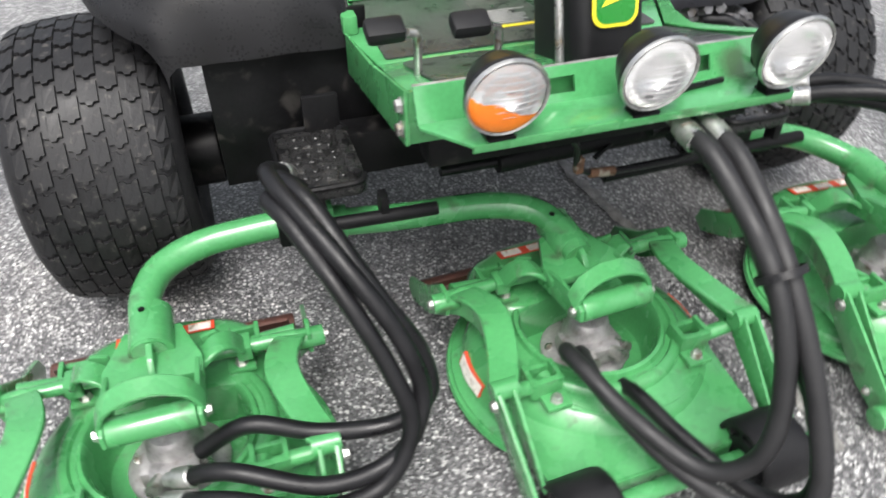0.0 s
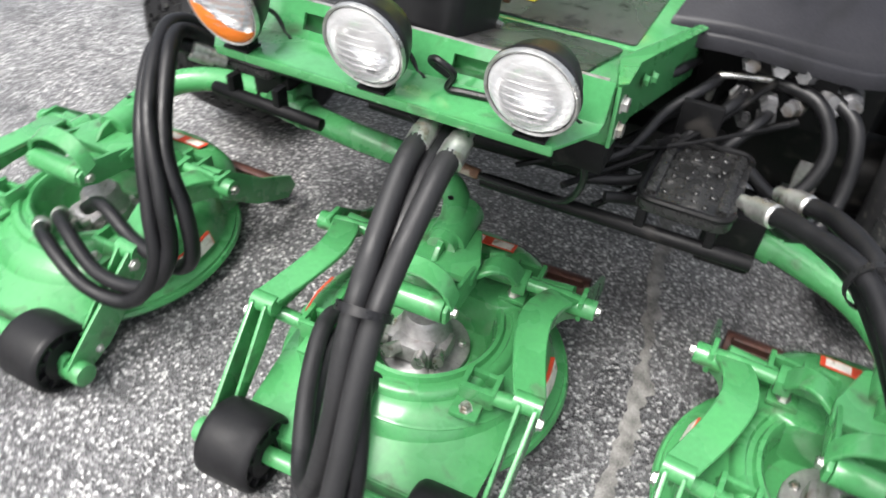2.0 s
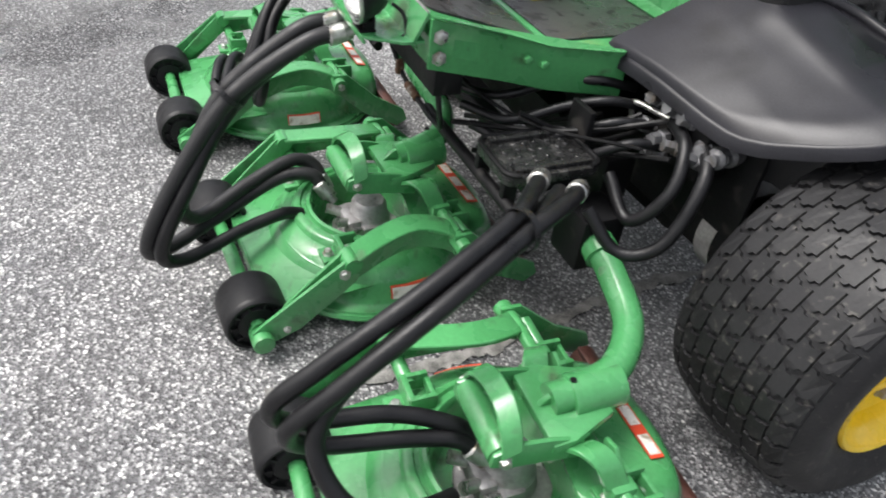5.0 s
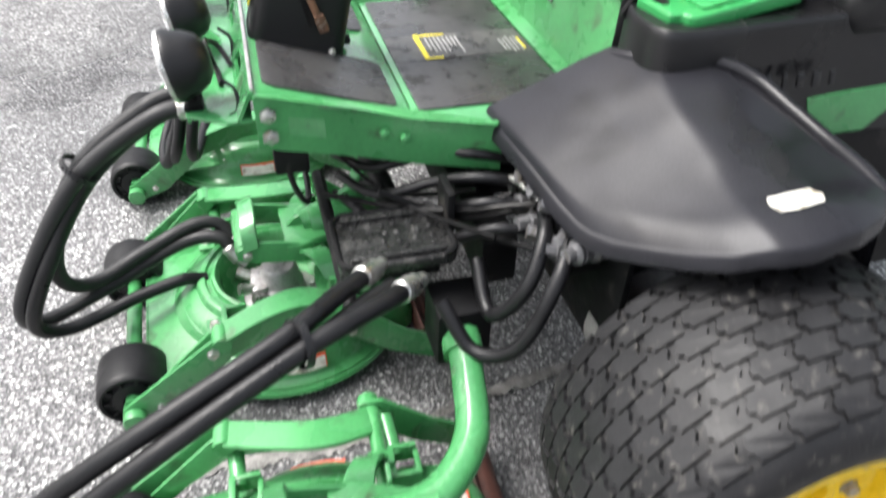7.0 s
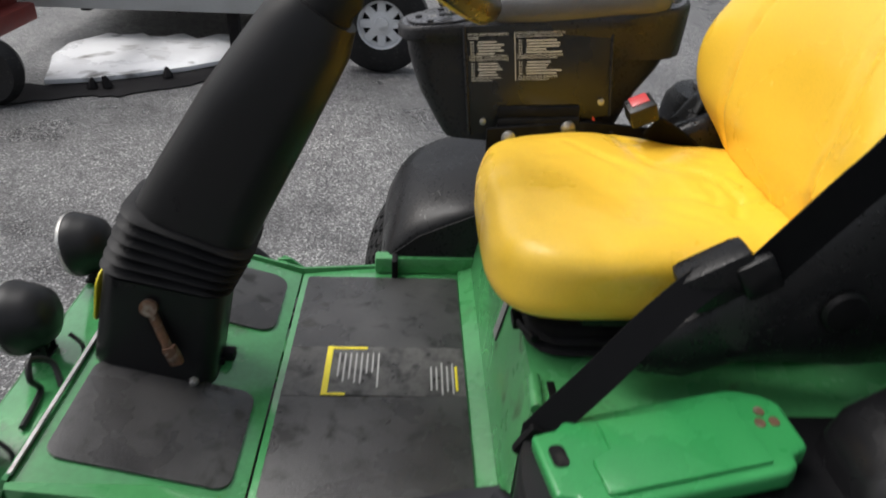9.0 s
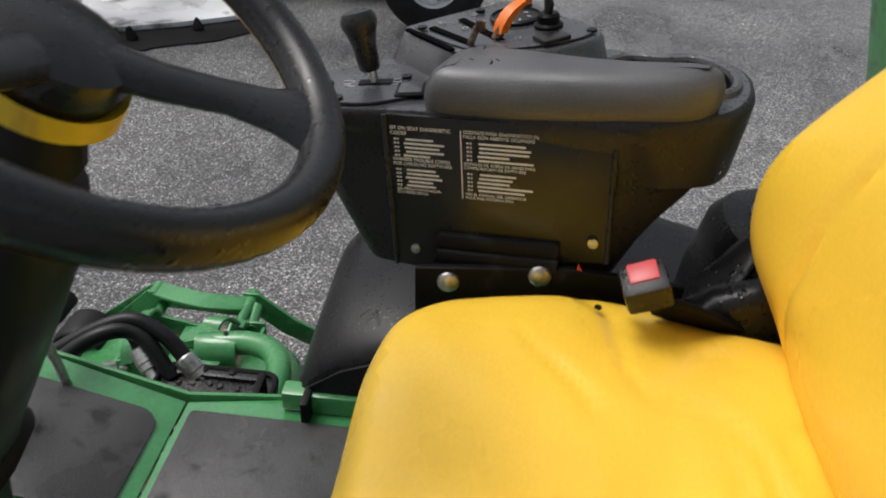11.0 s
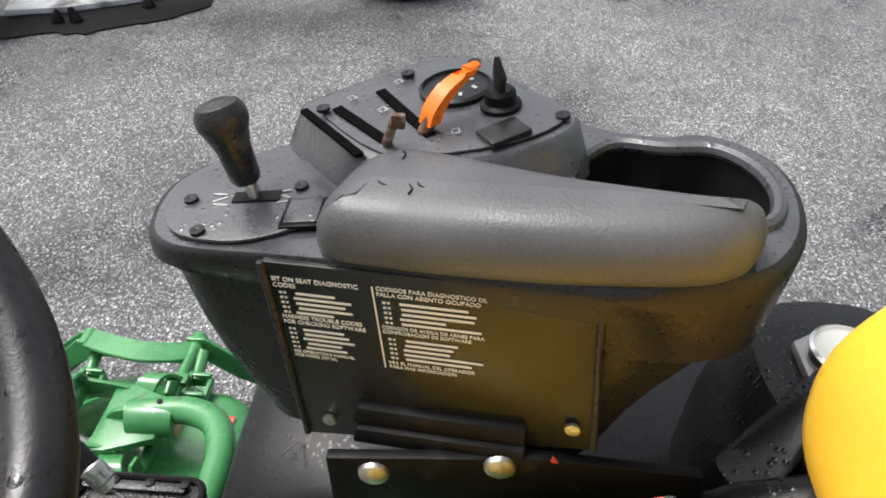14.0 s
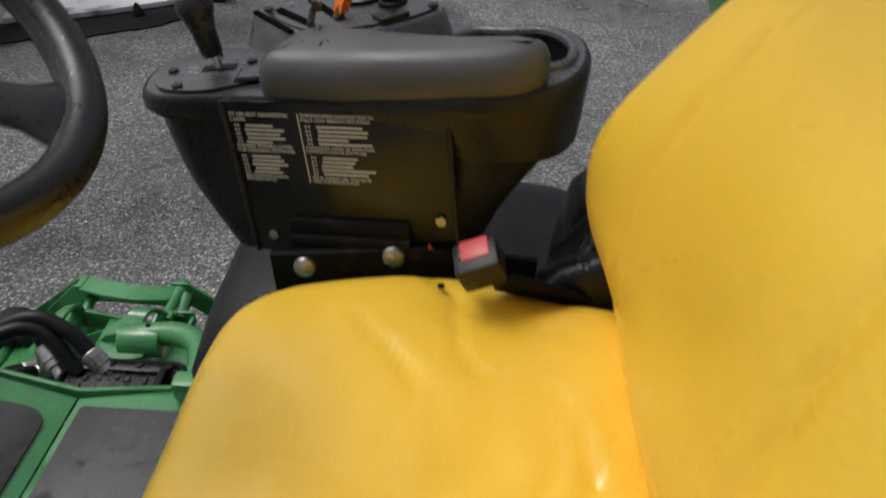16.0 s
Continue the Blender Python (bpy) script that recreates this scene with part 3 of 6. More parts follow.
def build_lift_arm(pts, label, hole):
    a = thing("lift_arm", label, "lift arm", group="lift arms")
    part("tube", tube(pts, 0.029, 18, 10), GREEN, a)
    p0, p1 = Vector(pts[0]), Vector(pts[1])
    d = (p1 - p0).normalized()
    part("upper_clevis", joined(tube([p0 - d * 0.03, p0 + d * 0.05], 0.036, 16, smooth=False), box(p0 - d * 0.02 + Vector((0, 0, 0.012)), (0.05, 0.07, 0.05), 0.008)), GREEN, a)
    part("bolt", hexbolt(p0 + Vector((0, 0.0, 0.036)), (0, 0, 1), 0.011), STEEL, a)
    part("drain_hole", lathe([(0.006, 0), (0.006, 0.002), (0.0, 0.002)], 12, Vector(hole) + Vector((0, 0, 0.0305))), BLACK_STEEL, a)
    return a


# ---- wheels ----
def build_wheel(side):
    w = thing("front_wheel", "wide black turf tyre on a yellow steel rim", "wheel", (side * 0.868, 0.785, 0.325), "front wheels")
    R, half = 0.318, 0.168

    def radius(x):
        u = abs(x) / half
        return R - 0.022 * u ** 2 - 0.022 * max(0, u - 0.75) ** 2 * 16

    prof = [(0.165, -0.135), (0.185, -0.152), (0.225, -0.168), (0.262, -0.170), (0.285, -0.158)]
    prof += [(radius(x), x) for x in (-0.14, -0.11, -0.07, -0.03, 0.0, 0.03, 0.07, 0.11, 0.14)]
    prof += [(0.285, 0.158), (0.262, 0.170), (0.225, 0.168), (0.185, 0.152), (0.165, 0.135)]
    tyre = part("tyre", lathe(prof, 64, (0, 0, 0), (1, 0, 0)), RUBBER, w)
    # moulded lugs: staggered tongues across the tread
    bm = bmesh.new()
    rows_n, count = 8, 34
    shape = [(-0.5, -0.46), (-0.5, 0.40), (-0.22, 0.42), (-0.12, 0.54), (0.14, 0.54), (0.24, 0.42), (0.5, 0.40), (0.5, -0.46), (0.24, -0.44), (0.14, -0.34), (-0.12, -0.34), (-0.22, -0.44)]
    pitch_x = 2 * 0.150 / rows_n
    for j in range(rows_n):
        xc = -0.150 + pitch_x * (j + 0.5)
        for i in range(count):
            th = 2 * math.pi * (i + 0.5 * (j % 2)) / count
            arc = 2 * math.pi / count
            low, top = [], []
            for u, v in shape:
                x, a = xc + u * pitch_x * 0.93, th + v * arc * 0.93
                for lst, h, k in ((low, -0.004, 1.0), (top, 0.007, 0.965)):
                    xx, aa = xc + (x - xc) * k, th + (a - th) * k
                    r = radius(xx) + h
                    lst.append(bm.verts.new((xx, r * math.cos(aa), r * math.sin(aa))))
            bm.faces.new(top)
            for k in range(len(shape)):
                bm.faces.new((low[k], low[(k + 1) % len(shape)], top[(k + 1) % len(shape)], top[k]))
    bmesh.ops.recalc_face_normals(bm, faces=bm.faces)
    part("tread", bm, RUBBER, tyre, smooth=False)
    s = side
    rim = part("rim", lathe([(0.166, s * 0.132), (0.174, s * 0.140), (0.178, s * 0.148), (0.174, s * 0.154), (0.166, s * 0.150), (0.160, s * 0.132), (0.150, s * 0.124), (0.146, s * 0.110), (0.142, s * 0.090), (0.132, s * 0.084), (0.080, s * 0.086), (0.074, s * 0.097), (0.062, s * 0.100), (0.056, s * 0.095), (0.052, s * 0.066), (0.0, s * 0.062)], 44, (0, 0, 0), (1, 0, 0)), YELLOW, w, "yellow painted steel rim")
    part("rim_inner", lathe([(0.172, -s * 0.140), (0.176, -s * 0.146), (0.160, -s * 0.150), (0.150, -s * 0.120), (0.145, s * 0.03), (0.0, s * 0.03)], 32, (0, 0, 0), (1, 0, 0)), BLACK_STEEL, w)
    part("hub", lathe([(0.022, s * 0.062), (0.022, s * 0.082), (0.016, s * 0.086), (0.0, s * 0.086)], 20, (0, 0, 0), (1, 0, 0)), RUST, rim)
    for k in range(5):
        a = radians(72 * k)
        part("lug_nut", hexbolt((s * 0.085, 0.104 * math.cos(a), 0.104 * math.sin(a)), (s, 0, 0), 0.012, 0.014), CAST, rim)
    return w


# ---- chassis ----
def build_chassis():
    c = thing("chassis", "black steel mower chassis with axle and frame beams", "chassis")
    part("front_beam", box((0, 0.150, 0.610), (0.60, 0.06, 0.055), 0.006), BLACK_STEEL, c)
    for s in (-1, 1):
        part("frame_rail", box((s * 0.215, 0.98, 0.50), (0.07, 0.95, 0.11), 0.006), BLACK_STEEL, c)
        part("wheel_motor", lathe([(0.11, 0), (0.11, 0.05), (0.085, 0.06), (0.085, 0.16), (0.06, 0.18)], 24, (s * 0.80, 0.76, 0.325), (-s, 0, 0)), BLACK_STEEL, c)
        part("brake_housing", lathe([(0.105, 0), (0.105, 0.045), (0.09, 0.055), (0.0, 0.055)], 24, (s * 0.62, 0.72, 0.37), (-s, 0, 0)), CAST, c)
        part("seat_riser", box((s * 0.20, 1.16, 0.68), (0.05, 0.68, 0.28), 0.006), BLACK_STEEL, c)
    part("axle", box((0, 0.76, 0.34), (1.25, 0.13, 0.15), 0.012), BLACK_STEEL, c)
    part("belly", box((0, 1.15, 0.46), (0.95, 1.0, 0.36), 0.02), BLACK_STEEL, c)
    part("cross_member", box((0, 0.50, 0.42), (0.86, 0.07, 0.10), 0.006), BLACK_STEEL, c)
    part("guard_panel", plate([(-0.63, 0.555, 0.34), (-0.30, 0.555, 0.34), (-0.30, 0.555, 0.70), (-0.63, 0.555, 0.70)], (0, 0.012, 0), 0.003), BLACK_STEEL, c, "black inner wheel-arch panel")
    part("guard_panel", plate([(0.34, 0.62, 0.34), (0.66, 0.62, 0.34), (0.66, 0.62, 0.60), (0.34, 0.62, 0.66)], (0, 0.012, 0), 0.003), BLACK_STEEL, c)
    for s, x0, x1 in ((1, 0.08, 0.54), (-1, 0.26, 0.52)):
        part("rest_bar", rod((s * x0, 0.208, 0.438), (s * x1, 0.208, 0.446), 0.013, 12, 0.002), BLACK_STEEL, c)
        for x in (0.36, 0.47):
            part("hanger", box((s * x, 0.215, 0.462), (0.016, 0.03, 0.05), 0.003), BLACK_STEEL, c)
        part("arm_mount", box((s * 0.50, 0.40, 0.36), (0.10, 0.10, 0.12), 0.01), BLACK_STEEL, c)
    part("lift_cylinder", joined(rod((-0.10, 0.32, 0.44), (0.30, 0.34, 0.44), 0.024), rod((-0.22, 0.32, 0.44), (-0.10, 0.32, 0.44), 0.011)), BLACK_STEEL, c)
    part("sensor_cable", tube([(-0.06, 0.140, 0.600), (-0.02, 0.150, 0.560), (0.0, 0.170, 0.500), (0.05, 0.180, 0.470), (0.16, 0.180, 0.465), (0.24, 0.170, 0.480), (0.27, 0.150, 0.540), (0.265, 0.140, 0.600)], 0.006, 8), HOSE, c)
    part("cable_connector", joined(box((0.0, 0.168, 0.505), (0.016, 0.018, 0.034), 0.004), rod((0.03, 0.178, 0.474), (0.085, 0.181, 0.467), 0.010, 10, 0.002)), RUST, c, "tarnished brass cable connector")
    return c


def build_step(s):
    st = thing("foot_step", "black cast foot step with worn wet grip surface", "step", (s * 0.418, 0.300, 0.487) if s > 0 else (-0.456, 0.335, 0.487), "foot steps")
    W, L = (0.150, 0.205) if s > 0 else (0.150, 0.225)
    o = [(p[0], p[1], 0.0) for p in rounded(W, L, 0.025)]
    part("tread_plate", plate(o, (0, 0, 0.022), 0.004), GRIP, st)
    part("raised_rim", tube([*[(p[0] * 0.97, p[1] * 0.97, 0.024) for p in rounded(W, L, 0.025)]], 0.006, 8, smooth=False), BLACK_STEEL, st)
    rng = random.Random(7 + s)
    for x in (-0.055, 0.055):
        part("grip_rail", box((x, 0.0, 0.026), (0.016, 0.165, 0.010), 0.003), GRIP, st)
    for i in range(4):
        for j in range(6):
            x, y = -0.033 + i * 0.022 + rng.uniform(-0.005, 0.005), -0.070 + j * 0.028 + rng.uniform(-0.006, 0.006)
            part("grip_stud", box((x, y, 0.0225), (rng.uniform(0.008, 0.016), rng.uniform(0.006, 0.014), 0.006), 0.002, pose(0, 0, 0, 0, 0, rng.uniform(0, 90)), 1), GRIP, st)
    part("support", box((0, 0.02, -0.025), (0.07, 0.12, 0.05), 0.006), BLACK_STEEL, st)
    part("back_bracket", box((-s * 0.03, 0.105, 0.05), (0.07, 0.014, 0.09), 0.004), BLACK_STEEL, st)
    if s < 0:
        for k in range(4):
            for x in (-0.060, 0.060):
                part("tread_bolt", lathe([(0.008, 0), (0.007, 0.004), (0.0, 0.005)], 12, (x, -0.085 + k * 0.055, 0.030)), BLACK_STEEL, st)
    return st


# ---- platform ----
def build_platform():
    p = thing("foot_platform", "green steel operator platform with dark grip mats", "platform")
    F = [(-0.335, 0.105, 0.735), (0.300, 0.105, 0.735), (0.262, 0.262, 0.688), (0.268, 0.372, 0.656), (-0.320, 0.372, 0.656), (-0.335, 0.262, 0.688)]
    part("front_floor", plate([F[0], F[1], F[3], F[4]], (0, -0.002, -0.008), 0.002), GREEN_PLATE, p)
    part("rear_floor", plate([(-0.320, 0.375, 0.656), (0.268, 0.375, 0.656), (0.330, 0.52, 0.656), (0.345, 0.79, 0.656), (-0.345, 0.79, 0.656), (-0.345, 0.52, 0.656)], (0, 0, -0.008), 0.002), GREEN_PLATE, p)
    # turned-down sides
    part("side_skirt", plate([(0.302, 0.100, 0.738), (0.272, 0.262, 0.690), (0.290, 0.372, 0.662), (0.335, 0.52, 0.662), (0.335, 0.52, 0.565), (0.290, 0.372, 0.572), (0.290, 0.262, 0.602), (0.302, 0.100, 0.645)], (0.006, 0, 0), 0.001), GREEN, p)
    part("side_skirt", plate([(-0.336, 0.100, 0.738), (-0.330, 0.372, 0.662), (-0.345, 0.52, 0.662), (-0.345, 0.52, 0.58), (-0.330, 0.372, 0.585), (-0.336, 0.100, 0.645)], (-0.006, 0, 0), 0.001), GREEN, p)
    part("side_flange", plate([(0.302, 0.100, 0.740), (0.264, 0.262, 0.692), (0.268, 0.372, 0.660), (0.335, 0.52, 0.660), (0.35, 0.50, 0.664), (0.300, 0.365, 0.664), (0.296, 0.262, 0.694), (0.315, 0.105, 0.742)], (0, 0, 0.003), 0.001), GREEN, p)
    part("side_rail", box((-0.338, 0.655, 0.675), (0.030, 0.27, 0.038), 0.006), GREEN, p)
    part("rear_riser", plate([(-0.345, 0.714, 0.660), (0.345, 0.714, 0.660), (0.345, 0.752, 0.835), (-0.345, 0.752, 0.835)], (0, 0.008, 0.0), 0.002), GREEN, p)
    part("kick_plate", plate([(-0.33, 0.690, 0.661), (0.335, 0.690, 0.661), (0.335, 0.720, 0.672), (-0.33, 0.720, 0.672)], (0, 0, 0.003), 0.001), GREEN, p)
    part("seat_deck", plate([(-0.30, 0.752, 0.838), (0.36, 0.752, 0.838), (0.36, 1.40, 0.838), (-0.30, 1.40, 0.838)], (0, 0, -0.01), 0.002), GREEN, p)
    for x, y, z in ((0.296, 0.315, 0.642), (0.302, 0.350, 0.632)):
        part("bolt", hexbolt((x, y, z), (1, 0, 0), 0.009), GREEN, p)
    for z in (0.665, 0.705):
        part("corner_bolt", hexbolt((0.309, 0.120, z), (1, 0, 0), 0.011), STEEL, p)
        part("corner_bolt", hexbolt((-0.343, 0.120, z), (-1, 0, 0), 0.011), STEEL, p)
    # lamp shelf with upright slotted panel
    shelf = part("lamp_shelf", plate([(-0.330, 0.095, 0.690), (-0.330, 0.062, 0.690), (-0.272, -0.010, 0.690), (0.262, -0.010, 0.690), (0.300, 0.055, 0.690), (0.300, 0.095, 0.690)], (0, 0, 0.006), 0.002), GREEN_PLATE, p)
    part("shelf_lip", plate([(-0.272, -0.011, 0.696), (0.262, -0.011, 0.696), (0.262, -0.009, 0.681), (-0.272, -0.009, 0.681)], (0, 0.006, 0), 0.002), GREEN, p)
    panel = bmesh.new()
    xs = [-0.330, -0.175, -0.075, 0.075, 0.165, 0.300]
    zs = [0.692, 0.708, 0.730, 0.745]
    for i in range(5):
        for j in range(3):
            if j == 1 and i in (1, 3):
                continue
            q = [(xs[i], 0.068 + (zs[j] - 0.69) * 0.5, zs[j]), (xs[i + 1], 0.068 + (zs[j] - 0.69) * 0.5, zs[j]), (xs[i + 1], 0.068 + (zs[j + 1] - 0.69) * 0.5, zs[j + 1]), (xs[i], 0.068 + (zs[j + 1] - 0.69) * 0.5, zs[j + 1])]
            panel.faces.new([panel.verts.new(v) for v in q])
    bmesh.ops.remove_doubles(panel, verts=panel.verts, dist=1e-5)
    geo = bmesh.ops.solidify(panel, geom=panel.faces[:], thickness=0.006)
    bmesh.ops.recalc_face_normals(panel, faces=panel.faces)
    part("slotted_panel", panel, GREEN_PLATE, p)
    part("edge_strip", box((-0.02, 0.100, 0.743), (0.62, 0.006, 0.005), 0.001, pose(0, 0, 0, 0, 0, 0)), CAST, p, "worn bare metal edge strip")
    part("front_wall", plate([(-0.335, 0.100, 0.735), (0.300, 0.100, 0.735), (0.300, 0.112, 0.640), (-0.335, 0.112, 0.640)], (0, 0.005, 0), 0.001), GREEN, p)
    # mats
    def on_front(x, y):
        return (x, y, 0.735 - (y - 0.105) * 0.2959 + 0.001)
    rounded_mat = lambda x0, x1, y0, y1, r: [on_front((x0 + x1) / 2 + a, (y0 + y1) / 2 + b) for a, b in rounded(x1 - x0, y1 - y0, r)]
    part("front_mat", plate(rounded_mat(0.055, 0.250, 0.118, 0.350, 0.022), (0, 0.001, 0.004), 0.001), MAT, p, "dark rough anti-slip mat, worn and wet")
    part("front_mat", plate(rounded_mat(-0.285, -0.105, 0.118, 0.350, 0.030), (0, 0.001, 0.004), 0.001), MAT, p)
    part("rear_mat", plate([(x - 0.022, y + 0.537, 0.657) for x, y in rounded(0.56, 0.300, 0.008)], (0, 0, 0.004), 0.001), MAT, p, "dark rough anti-slip mat, worn and wet")
    part("drain_plug", joined(box((-0.012, 0.292, 0.693), (0.022, 0.030, 0.018), 0.005), box((0.0, 0.286, 0.690), (0.014, 0.012, 0.014), 0.003)), BLACK_STEEL, p)
    part("label_film", box((-0.010, 0.537, 0.6613), (0.125, 0.298, 0.0010)), MAT_PALE, p, "scuffed pale film strip on the mat")
    lab = part("caution_label", box((-0.010, 0.505, 0.6620), (0.125, 0.110, 0.0012), 0.0, pose(0, 0, 0, 0, 0, 0)), MAT_PALE, p, "worn caution label with yellow edge")
    part("label_edge", box((-0.010, 0.456, 0.6632), (0.125, 0.010, 0.001)), LABEL_YELLOW, lab)
    part("label_edge", box((-0.068, 0.490, 0.6632), (0.006, 0.06, 0.001)), LABEL_YELLOW, lab)
    part("label_edge", box((0.050, 0.475, 0.6632), (0.005, 0.03, 0.001)), LABEL_YELLOW, lab)
    rng = random.Random(3)
    for k in range(8):
        L = rng.uniform(0.05, 0.095)
        part("printed_line", box((-0.058 + L / 2 + 0.004, 0.474 + k * 0.0095, 0.6632), (L, 0.003, 0.0008)), PRINT_GREY, lab)
    for k in range(5):
        part("printed_line", box((0.01, 0.630 + k * 0.009, 0.6630), (rng.uniform(0.05, 0.08), 0.003, 0.0008)), PRINT_GREY, lab)
    part("label_edge", box((0.01, 0.672, 0.6630), (0.06, 0.004, 0.0008)), LABEL_YELLOW, lab)
    tag = part("riser_label", plate([(-0.012, 0.7315, 0.745), (0.014, 0.7315, 0.745), (0.014, 0.7490, 0.825), (-0.012, 0.7490, 0.825)], (0, -0.002, 0.001)), MAT_PALE, p)
    for k in range(4):
        part("printed_line", plate([(-0.009 + 0.006 * k, 0.7298, 0.749), (-0.006 + 0.006 * k, 0.7298, 0.749), (-0.006 + 0.006 * k, 0.7457, 0.821), (-0.009 + 0.006 * k, 0.7457, 0.821)], (0, -0.0008, 0.0004)), PRINT_GREY, tag)
    part("hinge_rod", rod((0.215, 0.754, 0.842), (0.275, 0.750, 0.842), 0.009, 12, 0.002), GREEN, p)
    part("latch_slot", box((0.245, 0.775, 0.8385), (0.050, 0.010, 0.004), 0.001), BLACK_STEEL, p)
    part("cable_loop", tube([(0.085, 0.070, 0.700), (0.060, 0.050, 0.730), (0.078, 0.030, 0.748), (0.100, 0.036, 0.730), (0.090, 0.040, 0.705), (0.115, 0.045, 0.702), (0.17, 0.05, 0.703)], 0.005, 8), HOSE, p)
    part("park_lever", tube([(-0.085, 0.118, 0.725), (-0.086, 0.135, 0.80), (-0.084, 0.160, 0.88), (-0.075, 0.185, 0.92)], 0.007, 10), STEEL, p)
    return p


def build_work_lamp(x, amber):
    la = thing("work_lamp", "round work lamp, ribbed clear glass" + (", orange lower reflector" if amber else ", black housing"), "lamp", (x, 0, 0.696), "work lamps")
    ax = Vector((0.0, -0.985, -0.17)).normalized()
    c = Vector((0, -0.028, 0.083))
    housing = part("housing", lathe([(0.066, 0.0), (0.069, -0.004), (0.069, -0.014), (0.064, -0.024), (0.058, -0.044), (0.047, -0.064), (0.028, -0.076), (0.0, -0.078)], 32, c, ax), COLUMN_PLASTIC, la)
    part("bezel", lathe([(0.0645, 0.001), (0.068, 0.003), (0.0695, -0.001), (0.0695, -0.005), (0.066, -0.006)], 36, c, ax), STEEL, la)
    part("reflector", lathe([(0.062, 0.0), (0.055, -0.018), (0.038, -0.036), (0.016, -0.046), (0.0, -0.047)], 32, c, ax), REFLECTOR, la)
    lens_rows = [(0.064, -0.001), (0.058, 0.006), (0.046, 0.0105), (0.030, 0.0135), (0.014, 0.0150), (0.0, 0.0154)]
    lens = part("lens", lathe(lens_rows, 36, c, ax), GLASS, la, "domed ribbed clear glass")
    q = Vector((0, 0, 1)).rotation_difference(ax)
    for k in range(9):
        v = -0.048 + k * 0.012
        half = math.sqrt(max(0.056 ** 2 - v * v, 0.0001))
        up = Vector((0, -0.17, 0.985))
        pts = [c + up * v + Vector((half * u, 0, 0)) + ax * (0.0154 - 0.0145 * ((half * u) ** 2 + v * v) / 0.064 ** 2 + 0.0008) for u in (-1, -0.5, 0, 0.5, 1)]
        part("lens_rib", tube(pts, 0.0016, 6, 3), GLASS, lens)
    if amber:
        rs = [0.064 * (1 - k / 24) for k in range(25)]
        film = lathe([(r, float(np.interp(r, [q[0] for q in lens_rows[::-1]], [q[1] for q in lens_rows[::-1]])) + 0.0012) for r in rs], 120, c, ax)
        up = Vector((0, -0.17, 0.985))
        bmesh.ops.delete(film, geom=[v for v in film.verts if (v.co - c).dot(up) + 0.45 * v.co.x + 0.004 * math.sin(v.co.x * 90) > -0.010], context='VERTS')
        part("amber_film", film, ORANGE_FILM, la, "orange lower part of the lens")
    part("foot_bracket", joined(box((0, 0.004, 0.004), (0.050, 0.036, 0.005), 0.001), box((-0.020, 0.008, 0.018), (0.004, 0.026, 0.030), 0.001), box((0.020, 0.008, 0.018), (0.004, 0.026, 0.030), 0.001), rod((-0.022, 0.010, 0.026), (0.022, 0.010, 0.026), 0.004)), BLACK_STEEL, la)
    part("stem", box((0, 0.012, 0.032), (0.014, 0.014, 0.03), 0.003), BLACK_STEEL, la)
    part("cable", tube([(0.0, 0.062, 0.05), (0.01, 0.085, 0.03), (0.03, 0.085, 0.0), (0.05, 0.07, -0.002)], 0.004, 8), HOSE, la)
    for piece in la.children_recursive:
        piece.data.transform(Matrix.Scale(0.87, 4))
    return la


